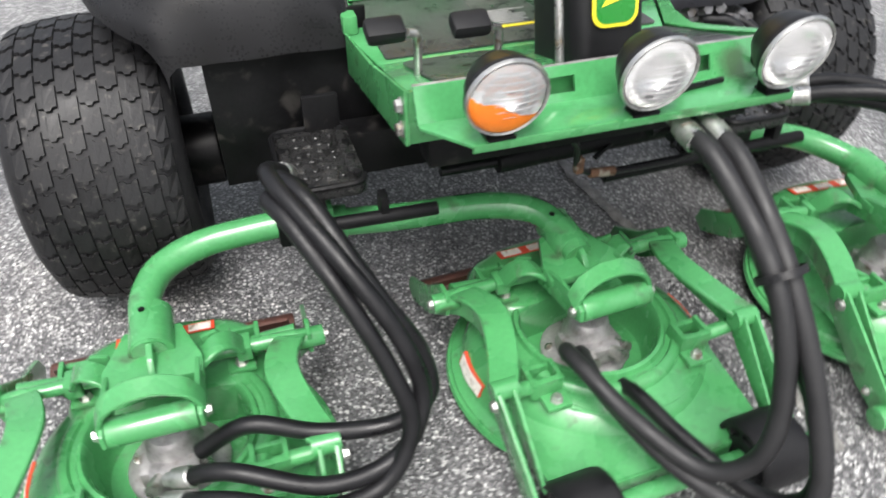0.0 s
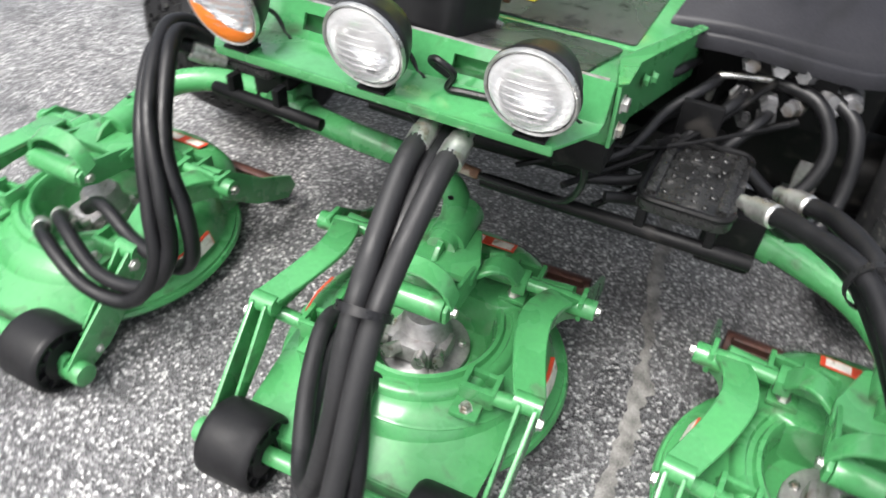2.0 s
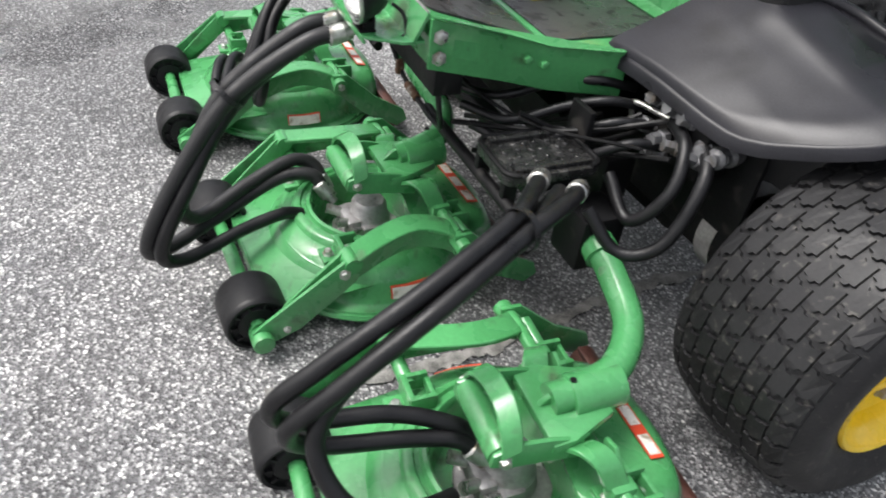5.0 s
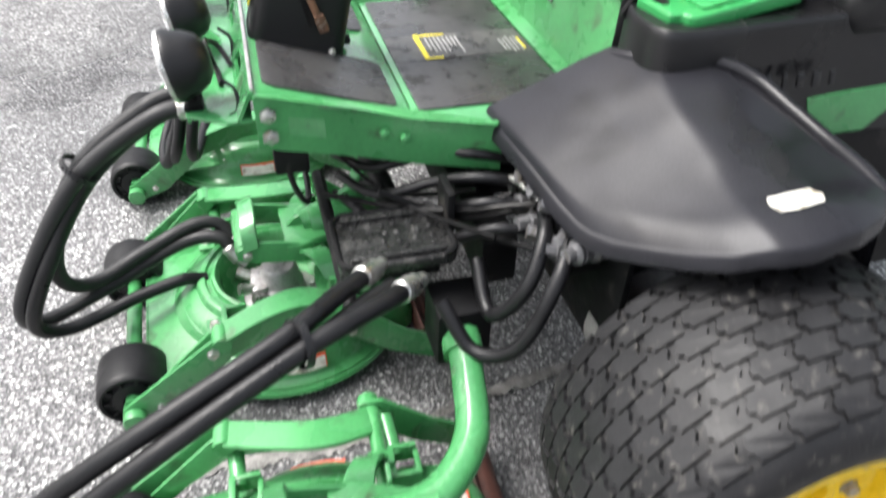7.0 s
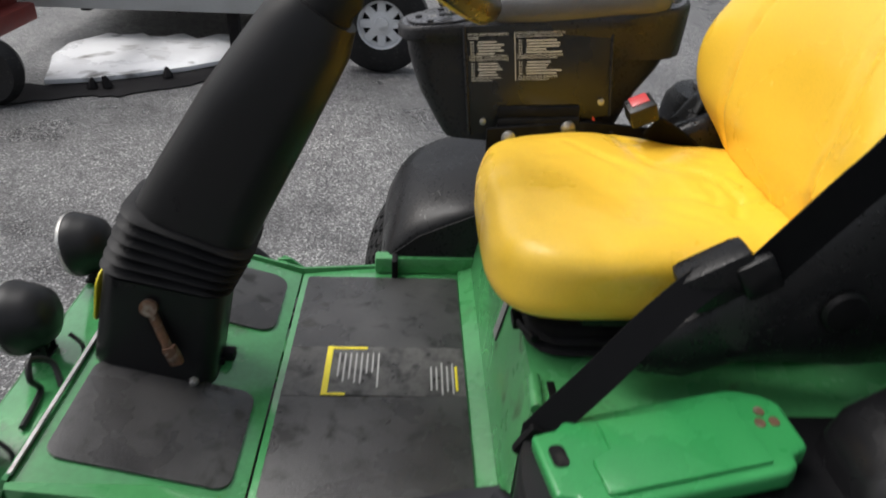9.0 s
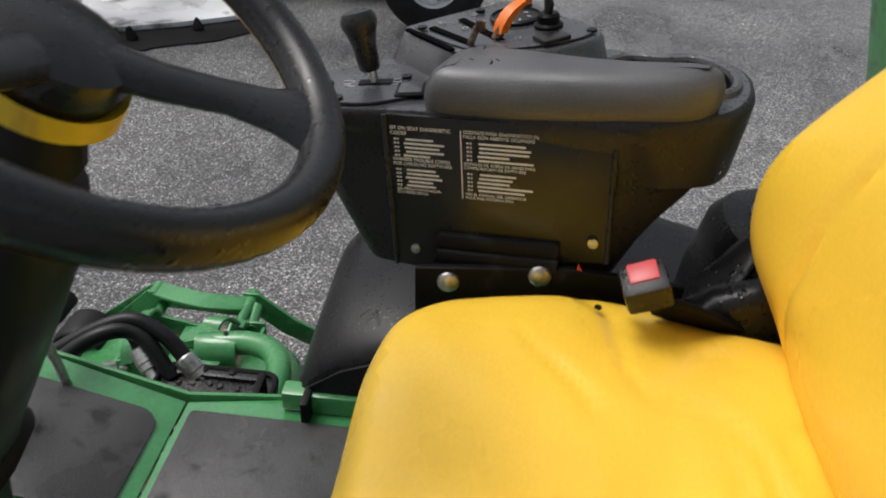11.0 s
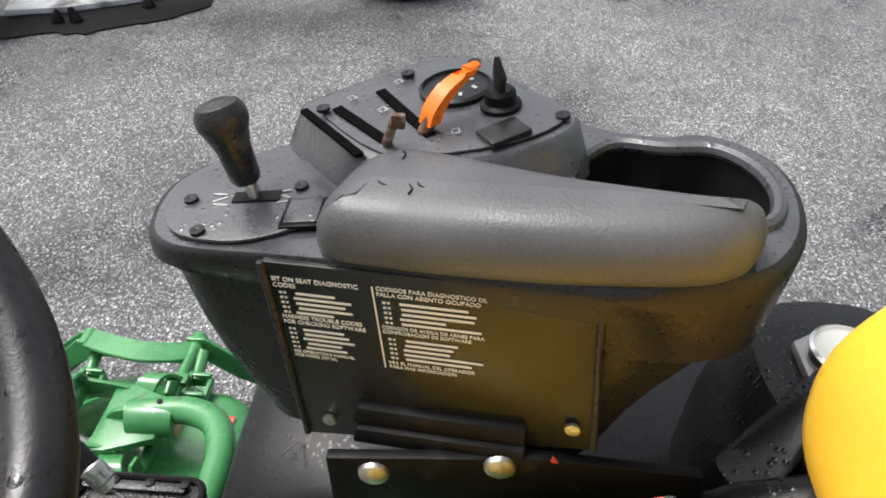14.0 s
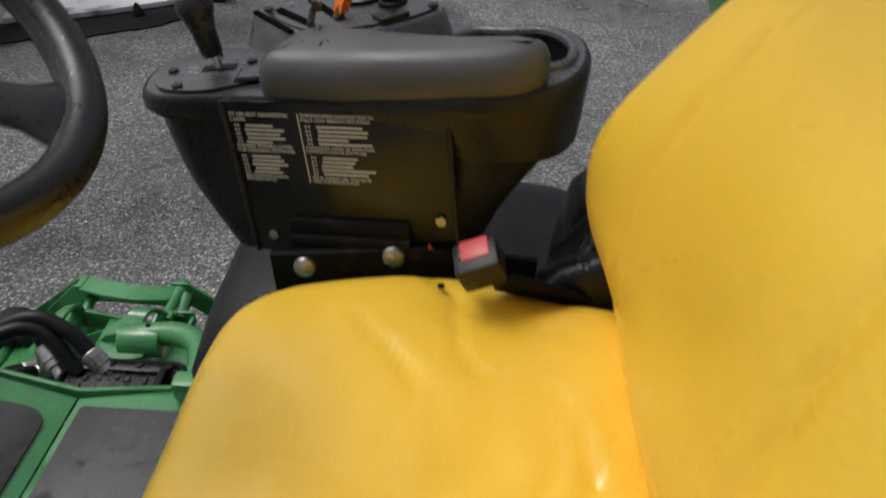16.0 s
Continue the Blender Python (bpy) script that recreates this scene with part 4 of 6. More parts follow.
# ---- steering ----
def build_column():
    c = thing("steering_column", "black plastic steering column with bellows", "steering column")
    def ring(cy, cz, w, d, tilt, r=0.03):
        m = pose(0, cy, cz, tilt)
        return [m @ Vector((x, y, 0)) for x, y in rounded(w, d, r)]
    part("base_cover", grid_bm([ring(0.195, 0.655, 0.128, 0.190, -4), ring(0.193, 0.70, 0.126, 0.186, -6), ring(0.235, 0.868, 0.124, 0.176, -14)], close_v=True, caps=True), COLUMN_PLASTIC, c)
    rows = []
    for k in range(13):
        t = k / 12
        g = 0.008 if k % 2 else -0.004
        rows.append(ring(0.236 + 0.048 * t, 0.870 + 0.090 * t, 0.126 + 2 * g, 0.174 + 2 * g, -14 - 10 * t, 0.034))
    part("bellows", grid_bm(rows, close_v=True, caps=True), ROLLER, c, "black ribbed rubber bellows")
    part("upper_cover", grid_bm([ring(0.286, 0.958, 0.126, 0.170, -24, 0.045), ring(0.31, 1.00, 0.124, 0.166, -26, 0.05), ring(0.385, 1.12, 0.120, 0.150, -30, 0.05), ring(0.455, 1.225, 0.118, 0.125, -33, 0.05), ring(0.475, 1.255, 0.09, 0.10, -34, 0.04)], close_v=True, caps=True), COLUMN_PLASTIC, c)
    part("shaft_boot", lathe([(0.042, 0), (0.036, 0.03), (0.040, 0.045), (0.030, 0.075)], 20, (0, 0.468, 1.235), (0, 0.50, 0.86)), ROLLER, c)
    slot = part("lever_slot", box((0.0635, 0.222, 0.800), (0.004, 0.024, 0.090), 0.004, pose(0, 0, 0, 14)), BLACK_STEEL, c)
    part("tilt_lever", joined(rod((0.066, 0.216, 0.838), (0.080, 0.236, 0.780), 0.007), rod((0.066, 0.216, 0.840), (0.074, 0.216, 0.842), 0.013), box((0.083, 0.243, 0.765), (0.012, 0.020, 0.034), 0.004, pose(0, 0, 0, 16))), RUST, c, "rusty bent tilt lever")
    part("screw", hexbolt((0.0635, 0.148, 0.688), (1, 0, 0), 0.006), STEEL, c)
    part("screw", hexbolt((0.0635, 0.260, 0.700), (1, 0, 0), 0.006), STEEL, c)
    # front badge
    m = pose(0, 0.127, 0.828, 77)
    badge = part("badge", plate([m @ Vector((x, y, 0)) for x, y in rounded(0.078, 0.088, 0.022)], m.to_3x3() @ Vector((0, 0, 0.003)), 0.001), LABEL_YELLOW, c, "oval green and yellow badge")
    part("badge_field", plate([m @ Vector((x, y, 0.003)) for x, y in rounded(0.066, 0.076, 0.018)], m.to_3x3() @ Vector((0, 0, 0.0012))), BADGE_GREEN, badge)
    part("badge_mark", plate([m @ Vector((x, y, 0.0042)) for x, y in ((-0.024, -0.012), (0.024, 0.0), (0.012, 0.018), (-0.010, 0.008))], m.to_3x3() @ Vector((0, 0, 0.0008))), LABEL_YELLOW, badge)
    return c


def build_wheel_rim():
    s = thing("steering_wheel", "black three-spoke steering wheel, yellow underneath, wet", "steering wheel")
    m = Matrix.Translation(WHEEL_AT) @ pose(0, 0, 0, WHEEL_TILT)
    R = 0.166
    rim = lathe([(R + 0.0155 * math.cos(a), 0.0175 * math.sin(a)) for a in (2 * math.pi * k / 16 for k in range(17))], 56)
    rim.transform(m)
    r = part("rim", rim, RIM_PLASTIC, s)
    under = lathe([(R + 0.0162 * math.cos(a), 0.0182 * math.sin(a)) for a in (radians(225 + 11.25 * k) for k in range(9))], 56)
    under.transform(m)
    part("rim_underside", under, YELLOW, r, "yellow rim underside")
    for ang in (112, 232, 352):
        d = Vector((math.cos(radians(ang)), math.sin(radians(ang)), 0))
        e = Vector((-d.y, d.x, 0))
        rows = []
        for t, w, h, z in ((0.02, 0.044, 0.020, -0.030), (0.06, 0.036, 0.018, -0.024), (0.10, 0.034, 0.016, -0.012), (0.13, 0.046, 0.016, -0.006), (0.152, 0.074, 0.017, -0.001), (0.172, 0.118, 0.015, 0.0)):
            rows.append([m @ (d * t + e * (w / 2 * math.cos(a)) + Vector((0, 0, z + h / 2 * math.sin(a)))) for a in (2 * math.pi * k / 14 for k in range(14))])
        part("spoke", grid_bm(rows, close_v=True, caps=True), RIM_PLASTIC, s)
    hub = lathe([(0.040, -0.060), (0.046, -0.040), (0.042, -0.024), (0.030, -0.020), (0.0, -0.018)], 32)
    hub.transform(m)
    h = part("hub_cover", hub, RIM_PLASTIC, s)
    skirt = lathe([(0.036, -0.075), (0.052, -0.062), (0.050, -0.045), (0.036, -0.058)], 32)
    skirt.transform(m)
    part("hub_underside", skirt, YELLOW, s, "yellow underside")
    return s


# ---- seat ----
def build_seat():
    s = thing("operator_seat", "bright yellow vinyl operator seat with high backrest", "seat", (0, 0.03, 0.008))
    spec = []
    for y, x, w, h, z in ((0.660, 0.005, 0.08, 0.020, 0.952), (0.665, 0.006, 0.120, 0.040, 0.953), (0.682, 0.005, 0.165, 0.060, 0.957), (0.71, 0.004, 0.195, 0.067, 0.959), (0.75, 0.001, 0.212, 0.068, 0.960), (0.81, -0.005, 0.220, 0.067, 0.960), (0.88, -0.013, 0.221, 0.065, 0.957), (0.95, -0.019, 0.214, 0.062, 0.953), (1.01, -0.019, 0.198, 0.061, 0.950), (1.08, -0.019, 0.186, 0.059, 0.952), (1.15, -0.019, 0.17, 0.05, 0.955)):
        spec.append(((x, y, z), (w, 0, 0), (0, 0, h)))
    cushion = pillow(refined(spec, 10), 200, 3.5)

    def line_distance(x, y, line):
        best, p = 9.0, Vector((x, y))
        for a, b in zip(line, line[1:]):
            a, b = Vector(a), Vector(b)
            t = min(1, max(0, (p - a).dot(b - a) / (b - a).length_squared))
            best = min(best, (p - a.lerp(b, t)).length)
        return best

    # soft folds pressed into the vinyl
    folds = [([(-0.185, 0.905), (-0.105, 0.915), (-0.075, 0.935), (-0.062, 1.005), (-0.025, 1.024), (0.03, 1.028), (0.08, 1.005)], 0.0050, 0.007),
             ([(-0.105, 0.845), (-0.062, 0.879), (-0.034, 0.910), (-0.030, 0.990), (0.005, 1.004), (0.05, 0.985)], 0.0038, 0.007),
             ([(-0.14, 0.81), (-0.08, 0.86), (-0.03, 0.885)], 0.0025, 0.008),
             ([(-0.215, 0.880), (-0.165, 0.925)], 0.0035, 0.008),
             ([(-0.040, 1.045), (-0.072, 1.090)], 0.0070, 0.006),
             ([(0.020, 1.072), (0.030, 1.030)], 0.0060, 0.006),
             ([(0.04, 0.90), (0.02, 0.95), (0.045, 0.98)], 0.0025, 0.009)]
    for v in cushion.verts:
        if v.co.z > 0.96:
            x, y = v.co.x, v.co.y
            u = (x + 0.019) / 0.2
            v.co.z += 0.010 * u * u - 0.005
            for line, depth, wide in folds:
                v.co.z -= 0.8 * depth * math.exp(-(line_distance(x, y, line) / wide) ** 2)
            v.co.z += 0.0035 * noise.noise(v.co * 11) + 0.0012 * noise.noise(v.co * 34)
    part("seat_cushion", cushion, SEAT, s, "yellow vinyl cushion with soft creases")
    spec = []
    for t, w, d, y in ((0.0, 0.185, 0.040, 1.120), (0.02, 0.205, 0.054, 1.121), (0.08, 0.240, 0.064, 1.116), (0.15, 0.254, 0.069, 1.130), (0.22, 0.258, 0.071, 1.144), (0.29, 0.254, 0.068, 1.160), (0.36, 0.240, 0.058, 1.180), (0.43, 0.212, 0.046, 1.200), (0.485, 0.16, 0.034, 1.216), (0.505, 0.08, 0.02, 1.222)):
        spec.append(((-0.004, y, 0.985 + t * 0.95), (w, 0, 0), (0, d, -d * 0.26)))
    back = pillow(refined(spec, 8), 160, 3.0)
    for v in back.verts:
        u = (v.co.x + 0.004) / 0.2
        mid = math.exp(-((v.co.z - 1.15) / 0.13) ** 2)
        v.co.y -= 0.052 * max(0, abs(u) - 0.45) ** 2 * 2 * mid
        front = 1 if v.co.y < 1.105 + (v.co.z - 0.985) * 0.20 else 0
        edge = 0.74 - 0.30 * max(0, (v.co.z - 1.20)) / 0.25 - 0.5 * max(0, 1.08 - v.co.z)
        v.co.y += 0.007 * math.exp(-((abs(u) - edge) / 0.030) ** 2) * front
        v.co.y += 0.003 * noise.noise(v.co * 9) * front
    part("backrest", back, SEAT, s, "yellow vinyl backrest with side bolsters")
    part("backrest_shell", pillow([((-0.004, 1.195 + t * 0.20, 0.95 + t * 0.95), (w, 0, 0), (0, 0.03, -0.009)) for t, w in ((0.0, 0.19), (0.1, 0.225), (0.25, 0.228), (0.42, 0.18), (0.5, 0.12))], 32, 3), BLACK_PLASTIC, s)
    part("seat_pan", pillow([((-0.019, y, 0.905), (w, 0, 0), (0, 0, 0.026)) for y, w in ((0.69, 0.11), (0.71, 0.16), (0.79, 0.203), (1.0, 0.208), (1.15, 0.19))], 32, 4), COLUMN_PLASTIC, s)
    rows = []
    for k in range(9):
        g = 0.010 if k % 2 else -0.004
        rows.append([(-0.01 + x, 0.93 + y, 0.832 + k * 0.009) for x, y in rounded(0.36 + g * 2, 0.40 + g * 2, 0.05)])
    part("suspension_boot", grid_bm(rows, close_v=True, caps=True), ROLLER, s, "black pleated suspension boot")
    part("adjuster_handle", joined(rod((0.10, 0.715, 0.842), (0.165, 0.730, 0.858), 0.006, 10, 0.002), box((0.095, 0.714, 0.841), (0.034, 0.012, 0.016), 0.004)), BLACK_STEEL, s)
    # black moulded covers over the recliner on both sides
    part("hinge_cover", pillow([((0.236, y, z), (w, 0, 0), (0, 0, hh)) for y, z, w, hh in ((0.82, 0.895, 0.010, 0.01), (0.85, 0.898, 0.020, 0.028), (0.90, 0.915, 0.026, 0.050), (0.96, 0.955, 0.030, 0.066), (1.03, 0.995, 0.034, 0.105), (1.10, 1.030, 0.034, 0.145), (1.17, 1.06, 0.030, 0.17), (1.22, 1.07, 0.020, 0.13))], 28, 3), BLACK_PLASTIC, s)
    part("recliner_knob", lathe([(0.026, 0), (0.028, 0.006), (0.024, 0.012), (0.010, 0.014), (0.0, 0.014)], 20, (0.268, 1.06, 0.985), (1, 0, 0)), BLACK_STEEL, s)
    part("hinge_cover", pillow([((-0.235, y, 0.985), (0.022, 0, 0), (0, 0, h)) for y, h in ((1.0, 0.01), (1.02, 0.035), (1.08, 0.06), (1.16, 0.07), (1.22, 0.02))], 20, 3), BLACK_PLASTIC, s)
    part("cushion_hole", lathe([(0.004, 0), (0.004, 0.0015), (0, 0.0015)], 10, (-0.190, 0.893, 1.0185)), BLACK_STEEL, s)
    return s


def build_belt():
    b = thing("seat_belt", "black seat belt with red-button buckle beside the seat", "seat belt")
    part("webbing", band([(0.258, 0.940, 1.035), (0.272, 0.904, 1.015), (0.295, 0.857, 0.982), (0.315, 0.809, 0.935), (0.330, 0.757, 0.880), (0.336, 0.735, 0.855)], [(-0.020, -0.026, 0.023)] * 6, 0.003, 6, 0.0005), WEBBING, b)
    part("anchor_plate", joined(box((0.337, 0.738, 0.848), (0.012, 0.040, 0.044), 0.005, pose(0, 0, 0, -30)), rod((0.33, 0.735, 0.84), (0.352, 0.735, 0.84), 0.010, 12, 0.002)), BLACK_STEEL, b)
    part("retractor", joined(box((0.248, 0.942, 1.024), (0.046, 0.088, 0.056), 0.013, pose(0, 0, 0, 32)), box((0.266, 0.980, 1.036), (0.020, 0.045, 0.050), 0.008, pose(0, 0, 0, 32))), DULL_PLASTIC, b, "scuffed black belt retractor")
    part("shoulder_strap", band([(0.262, 0.985, 1.035), (0.268, 1.013, 1.085), (0.274, 1.045, 1.140), (0.276, 1.09, 1.21), (0.270, 1.15, 1.34)], [(-0.006, -0.044, 0.024)] * 5, 0.003, 6, 0.0005), WEBBING, b)
    tilt = pose(0, 0, 0, 24, 14, 8)
    buckle = part("buckle", box((-0.174, 0.961, 1.072), (0.038, 0.046, 0.036), 0.006, tilt), BLACK_PLASTIC, b)
    part("release_button", box((-0.1755, 0.9555, 1.0865), (0.024, 0.030, 0.011), 0.003, tilt), RED, buckle, "red release button")
    part("button_slot", box((-0.1735, 0.973, 1.0905), (0.027, 0.005, 0.005), 0.001, tilt), BLACK_STEEL, buckle)
    part("buckle_strap", band([(-0.180, 0.985, 1.045), (-0.205, 1.04, 1.01), (-0.235, 1.09, 0.97)], [(0.03, 0.015, 0.040)] * 3, 0.008), WEBBING, b)
    part("anchor_cover", pillow([((-0.262 - 0.02 * k, 1.06 + 0.022 * k, 1.02 + 0.008 * k), (0.020, 0.01, 0), (0, 0.012, h)) for k, h in enumerate((0.012, 0.030, 0.036, 0.030, 0.010))], 20, 3), BLACK_PLASTIC, b)
    return b


# ---- fenders and tank ----
def fender_sides(y):
    xi = float(np.interp(y, [0.505, 0.60, 0.70, 0.72, 0.77, 0.83, 0.87, 0.90, 0.935], [0.284, 0.312, 0.345, 0.405, 0.440, 0.470, 0.520, 0.640, 0.735]))
    xo = float(np.interp(y, [0.505, 0.515, 0.53, 0.545, 0.555, 0.575, 0.60, 0.64, 0.675, 0.72, 0.76, 0.83, 0.88, 0.935], [0.300, 0.385, 0.500, 0.596, 0.636, 0.676, 0.712, 0.764, 0.802, 0.829, 0.838, 0.828, 0.806, 0.770]))
    return xi, xo


def fender_z(x, y):
    """Height of the left fender's skin."""
    xi, xo = fender_sides(y)
    inner = float(np.interp(y, [0.505, 0.53, 0.60, 0.66, 0.72, 0.80, 0.94], [0.664, 0.680, 0.726, 0.766, 0.800, 0.806, 0.800]))
    outer = float(np.interp(y, [0.505, 0.534, 0.60, 0.66, 0.71, 0.80, 0.94], [0.606, 0.618, 0.667, 0.703, 0.733, 0.748, 0.735]))
    u = min(1.0, max(0.0, (x - 0.33) / 0.42))
    z = inner + (outer - inner) * u * u * (3 - 2 * u)
    # the pressed arch: a soft step that runs across the skin
    step = (y - 0.700) - 0.10 * (x - 0.50)
    z += 0.010 / (1 + math.exp(-step / 0.010)) * min(1, max(0, (0.74 - x) / 0.08)) * min(1, max(0, (x - 0.42) / 0.05))
    z -= 0.012 * max(0, (x - xo + 0.06) / 0.06) ** 2
    return z + 0.0030 * noise.noise(Vector((x * 6, y * 6, 3))) + 0.0012 * noise.noise(Vector((x * 17, y * 17, 3)))


def build_fender_left():
    f = thing("fender", "glossy wet black plastic fender over the tyre, worn sticker", "fender", group="front fenders")
    rows, edge = [], []
    for y in [0.505, 0.510] + [0.515 + 0.0084 * k for k in range(51)]:
        xi, xo = fender_sides(y)
        rows.append([(xi + (xo - xi) * k / 56, y, fender_z(xi + (xo - xi) * k / 56, y)) for k in range(57)])
        edge.append(Vector(rows[-1][-1]))
    bm = grid_bm(rows)
    bmesh.ops.solidify(bm, geom=bm.faces[:], thickness=0.006)
    bmesh.ops.recalc_face_normals(bm, faces=bm.faces)
    part("fender_shell", bm, FENDER_PLASTIC, f, sharp=60)
    # turned-down rim along the front and the outside
    turned = []
    for d, out in ((0.001, -0.006), (0.0, 0.001), (-0.006, 0.006), (-0.028, 0.008), (-0.028, 0.003)):
        row = []
        for i, p in enumerate(edge):
            t = (edge[min(i + 1, len(edge) - 1)] - edge[max(i - 1, 0)]).normalized()
            row.append(p + Vector((t.y, -t.x, 0)) * out + Vector((0, 0, d)))
        turned.append(row)
    part("turned_rim", grid_bm(turned), FENDER_PLASTIC, f, sharp=60)
    rim = [(x, y, fender_z(x, y) + h) for x, y, h in ((0.355, 0.700, -0.010), (0.398, 0.718, -0.006), (0.425, 0.745, -0.003), (0.446, 0.785, 0.001), (0.474, 0.832, 0.003), (0.522, 0.868, 0.003), (0.585, 0.886, 0.002), (0.65, 0.902, 0.0), (0.71, 0.922, -0.003), (0.765, 0.936, -0.008))]
    part("moulded_lip", tube(rim, 0.012, 14, 6), FENDER_PLASTIC, f)
    part("back_skirt", grid_bm([[(x, y, z + 0.004) for x, y, z in smooth_path(rim, 4)], [(x, y + 0.010, z - 0.05) for x, y, z in smooth_path(rim, 4)], [(x + 0.01, y + 0.016, z - 0.13) for x, y, z in smooth_path(rim, 4)]]), FENDER_PLASTIC, f)
    part("torn_sticker", plate([(x, y, fender_z(x, y) + 0.0015) for x, y in ((0.750, 0.742), (0.764, 0.738), (0.780, 0.744), (0.785, 0.765), (0.784, 0.803), (0.770, 0.809), (0.765, 0.801), (0.756, 0.798), (0.752, 0.770))], (0, 0, 0.0015)), LABEL_WHITE, f, "torn white sticker")
    return f


def build_fender_right():
    f = thing("fender", "wet black plastic fender rising to the control console", "fender", group="front fenders")
    rows = []
    # y, height of the inner edge, height of the crown, outer limit
    for y, zi, zc, xo in ((0.527, 0.632, 0.632, -0.690), (0.530, 0.656, 0.656, -0.692), (0.537, 0.672, 0.692, -0.698), (0.548, 0.692, 0.728, -0.710), (0.562, 0.712, 0.760, -0.724), (0.585, 0.733, 0.785, -0.748), (0.610, 0.750, 0.799, -0.775), (0.658, 0.774, 0.813, -0.806), (0.717, 0.798, 0.822, -0.826), (0.80, 0.815, 0.828, -0.840), (0.95, 0.82, 0.830, -0.845), (1.10, 0.81, 0.82, -0.845), (1.25, 0.77, 0.785, -0.840)):
        row = [(-0.334, y, zi - 0.08), (-0.336, y, zi - 0.010), (-0.340, y, zi)]
        for k in range(1, 20):
            u = k / 20
            x = -0.340 + (xo + 0.340) * u
            rise = 1 - math.exp(-u * 9)
            fall = 0.085 * max(0, u - 0.72) ** 1.6 / 0.28 ** 1.6
            z = zi + (zc - zi) * rise - fall * min(1, (y - 0.527) / 0.05)
            row.append((x, y, z + 0.003 * noise.noise(Vector((u * 5, y * 7, 1)))))
        zl = row[-1][2]
        row += [(xo, y, zl - 0.016), (xo - 0.004, y, zl - 0.045)]
        rows.append(row)
    bm = grid_bm(rows)
    bmesh.ops.solidify(bm, geom=bm.faces[:], thickness=0.006)
    bmesh.ops.recalc_face_normals(bm, faces=bm.faces)
    part("fender_shell", bm, DULL_PLASTIC, f, sharp=50)
    part("inner_flange", plate([(-0.332, 0.530, 0.62), (-0.332, 1.20, 0.62), (-0.332, 1.20, 0.80), (-0.332, 0.80, 0.808), (-0.332, 0.717, 0.79), (-0.332, 0.61, 0.742), (-0.332, 0.562, 0.704), (-0.332, 0.537, 0.664)], (-0.005, 0, 0), 0.001), DULL_PLASTIC, f)
    for a, b in (((-0.392, 0.628), (-0.412, 0.648)), ((-0.412, 0.648), (-0.384, 0.652))):
        part("scratch", tube([(a[0], a[1], 0.801 + (a[1] - 0.63) * 0.28), (b[0], b[1], 0.801 + (b[1] - 0.63) * 0.28)], 0.0009, 5, smooth=False), MAT_PALE, f)
    part("seat_side_cover", plate([(-0.300, 0.76, 0.66), (-0.300, 1.25, 0.66), (-0.300, 1.25, 0.90), (-0.300, 0.76, 0.90)], (-0.01, 0, 0), 0.003), BLACK_STEEL, f)
    return f


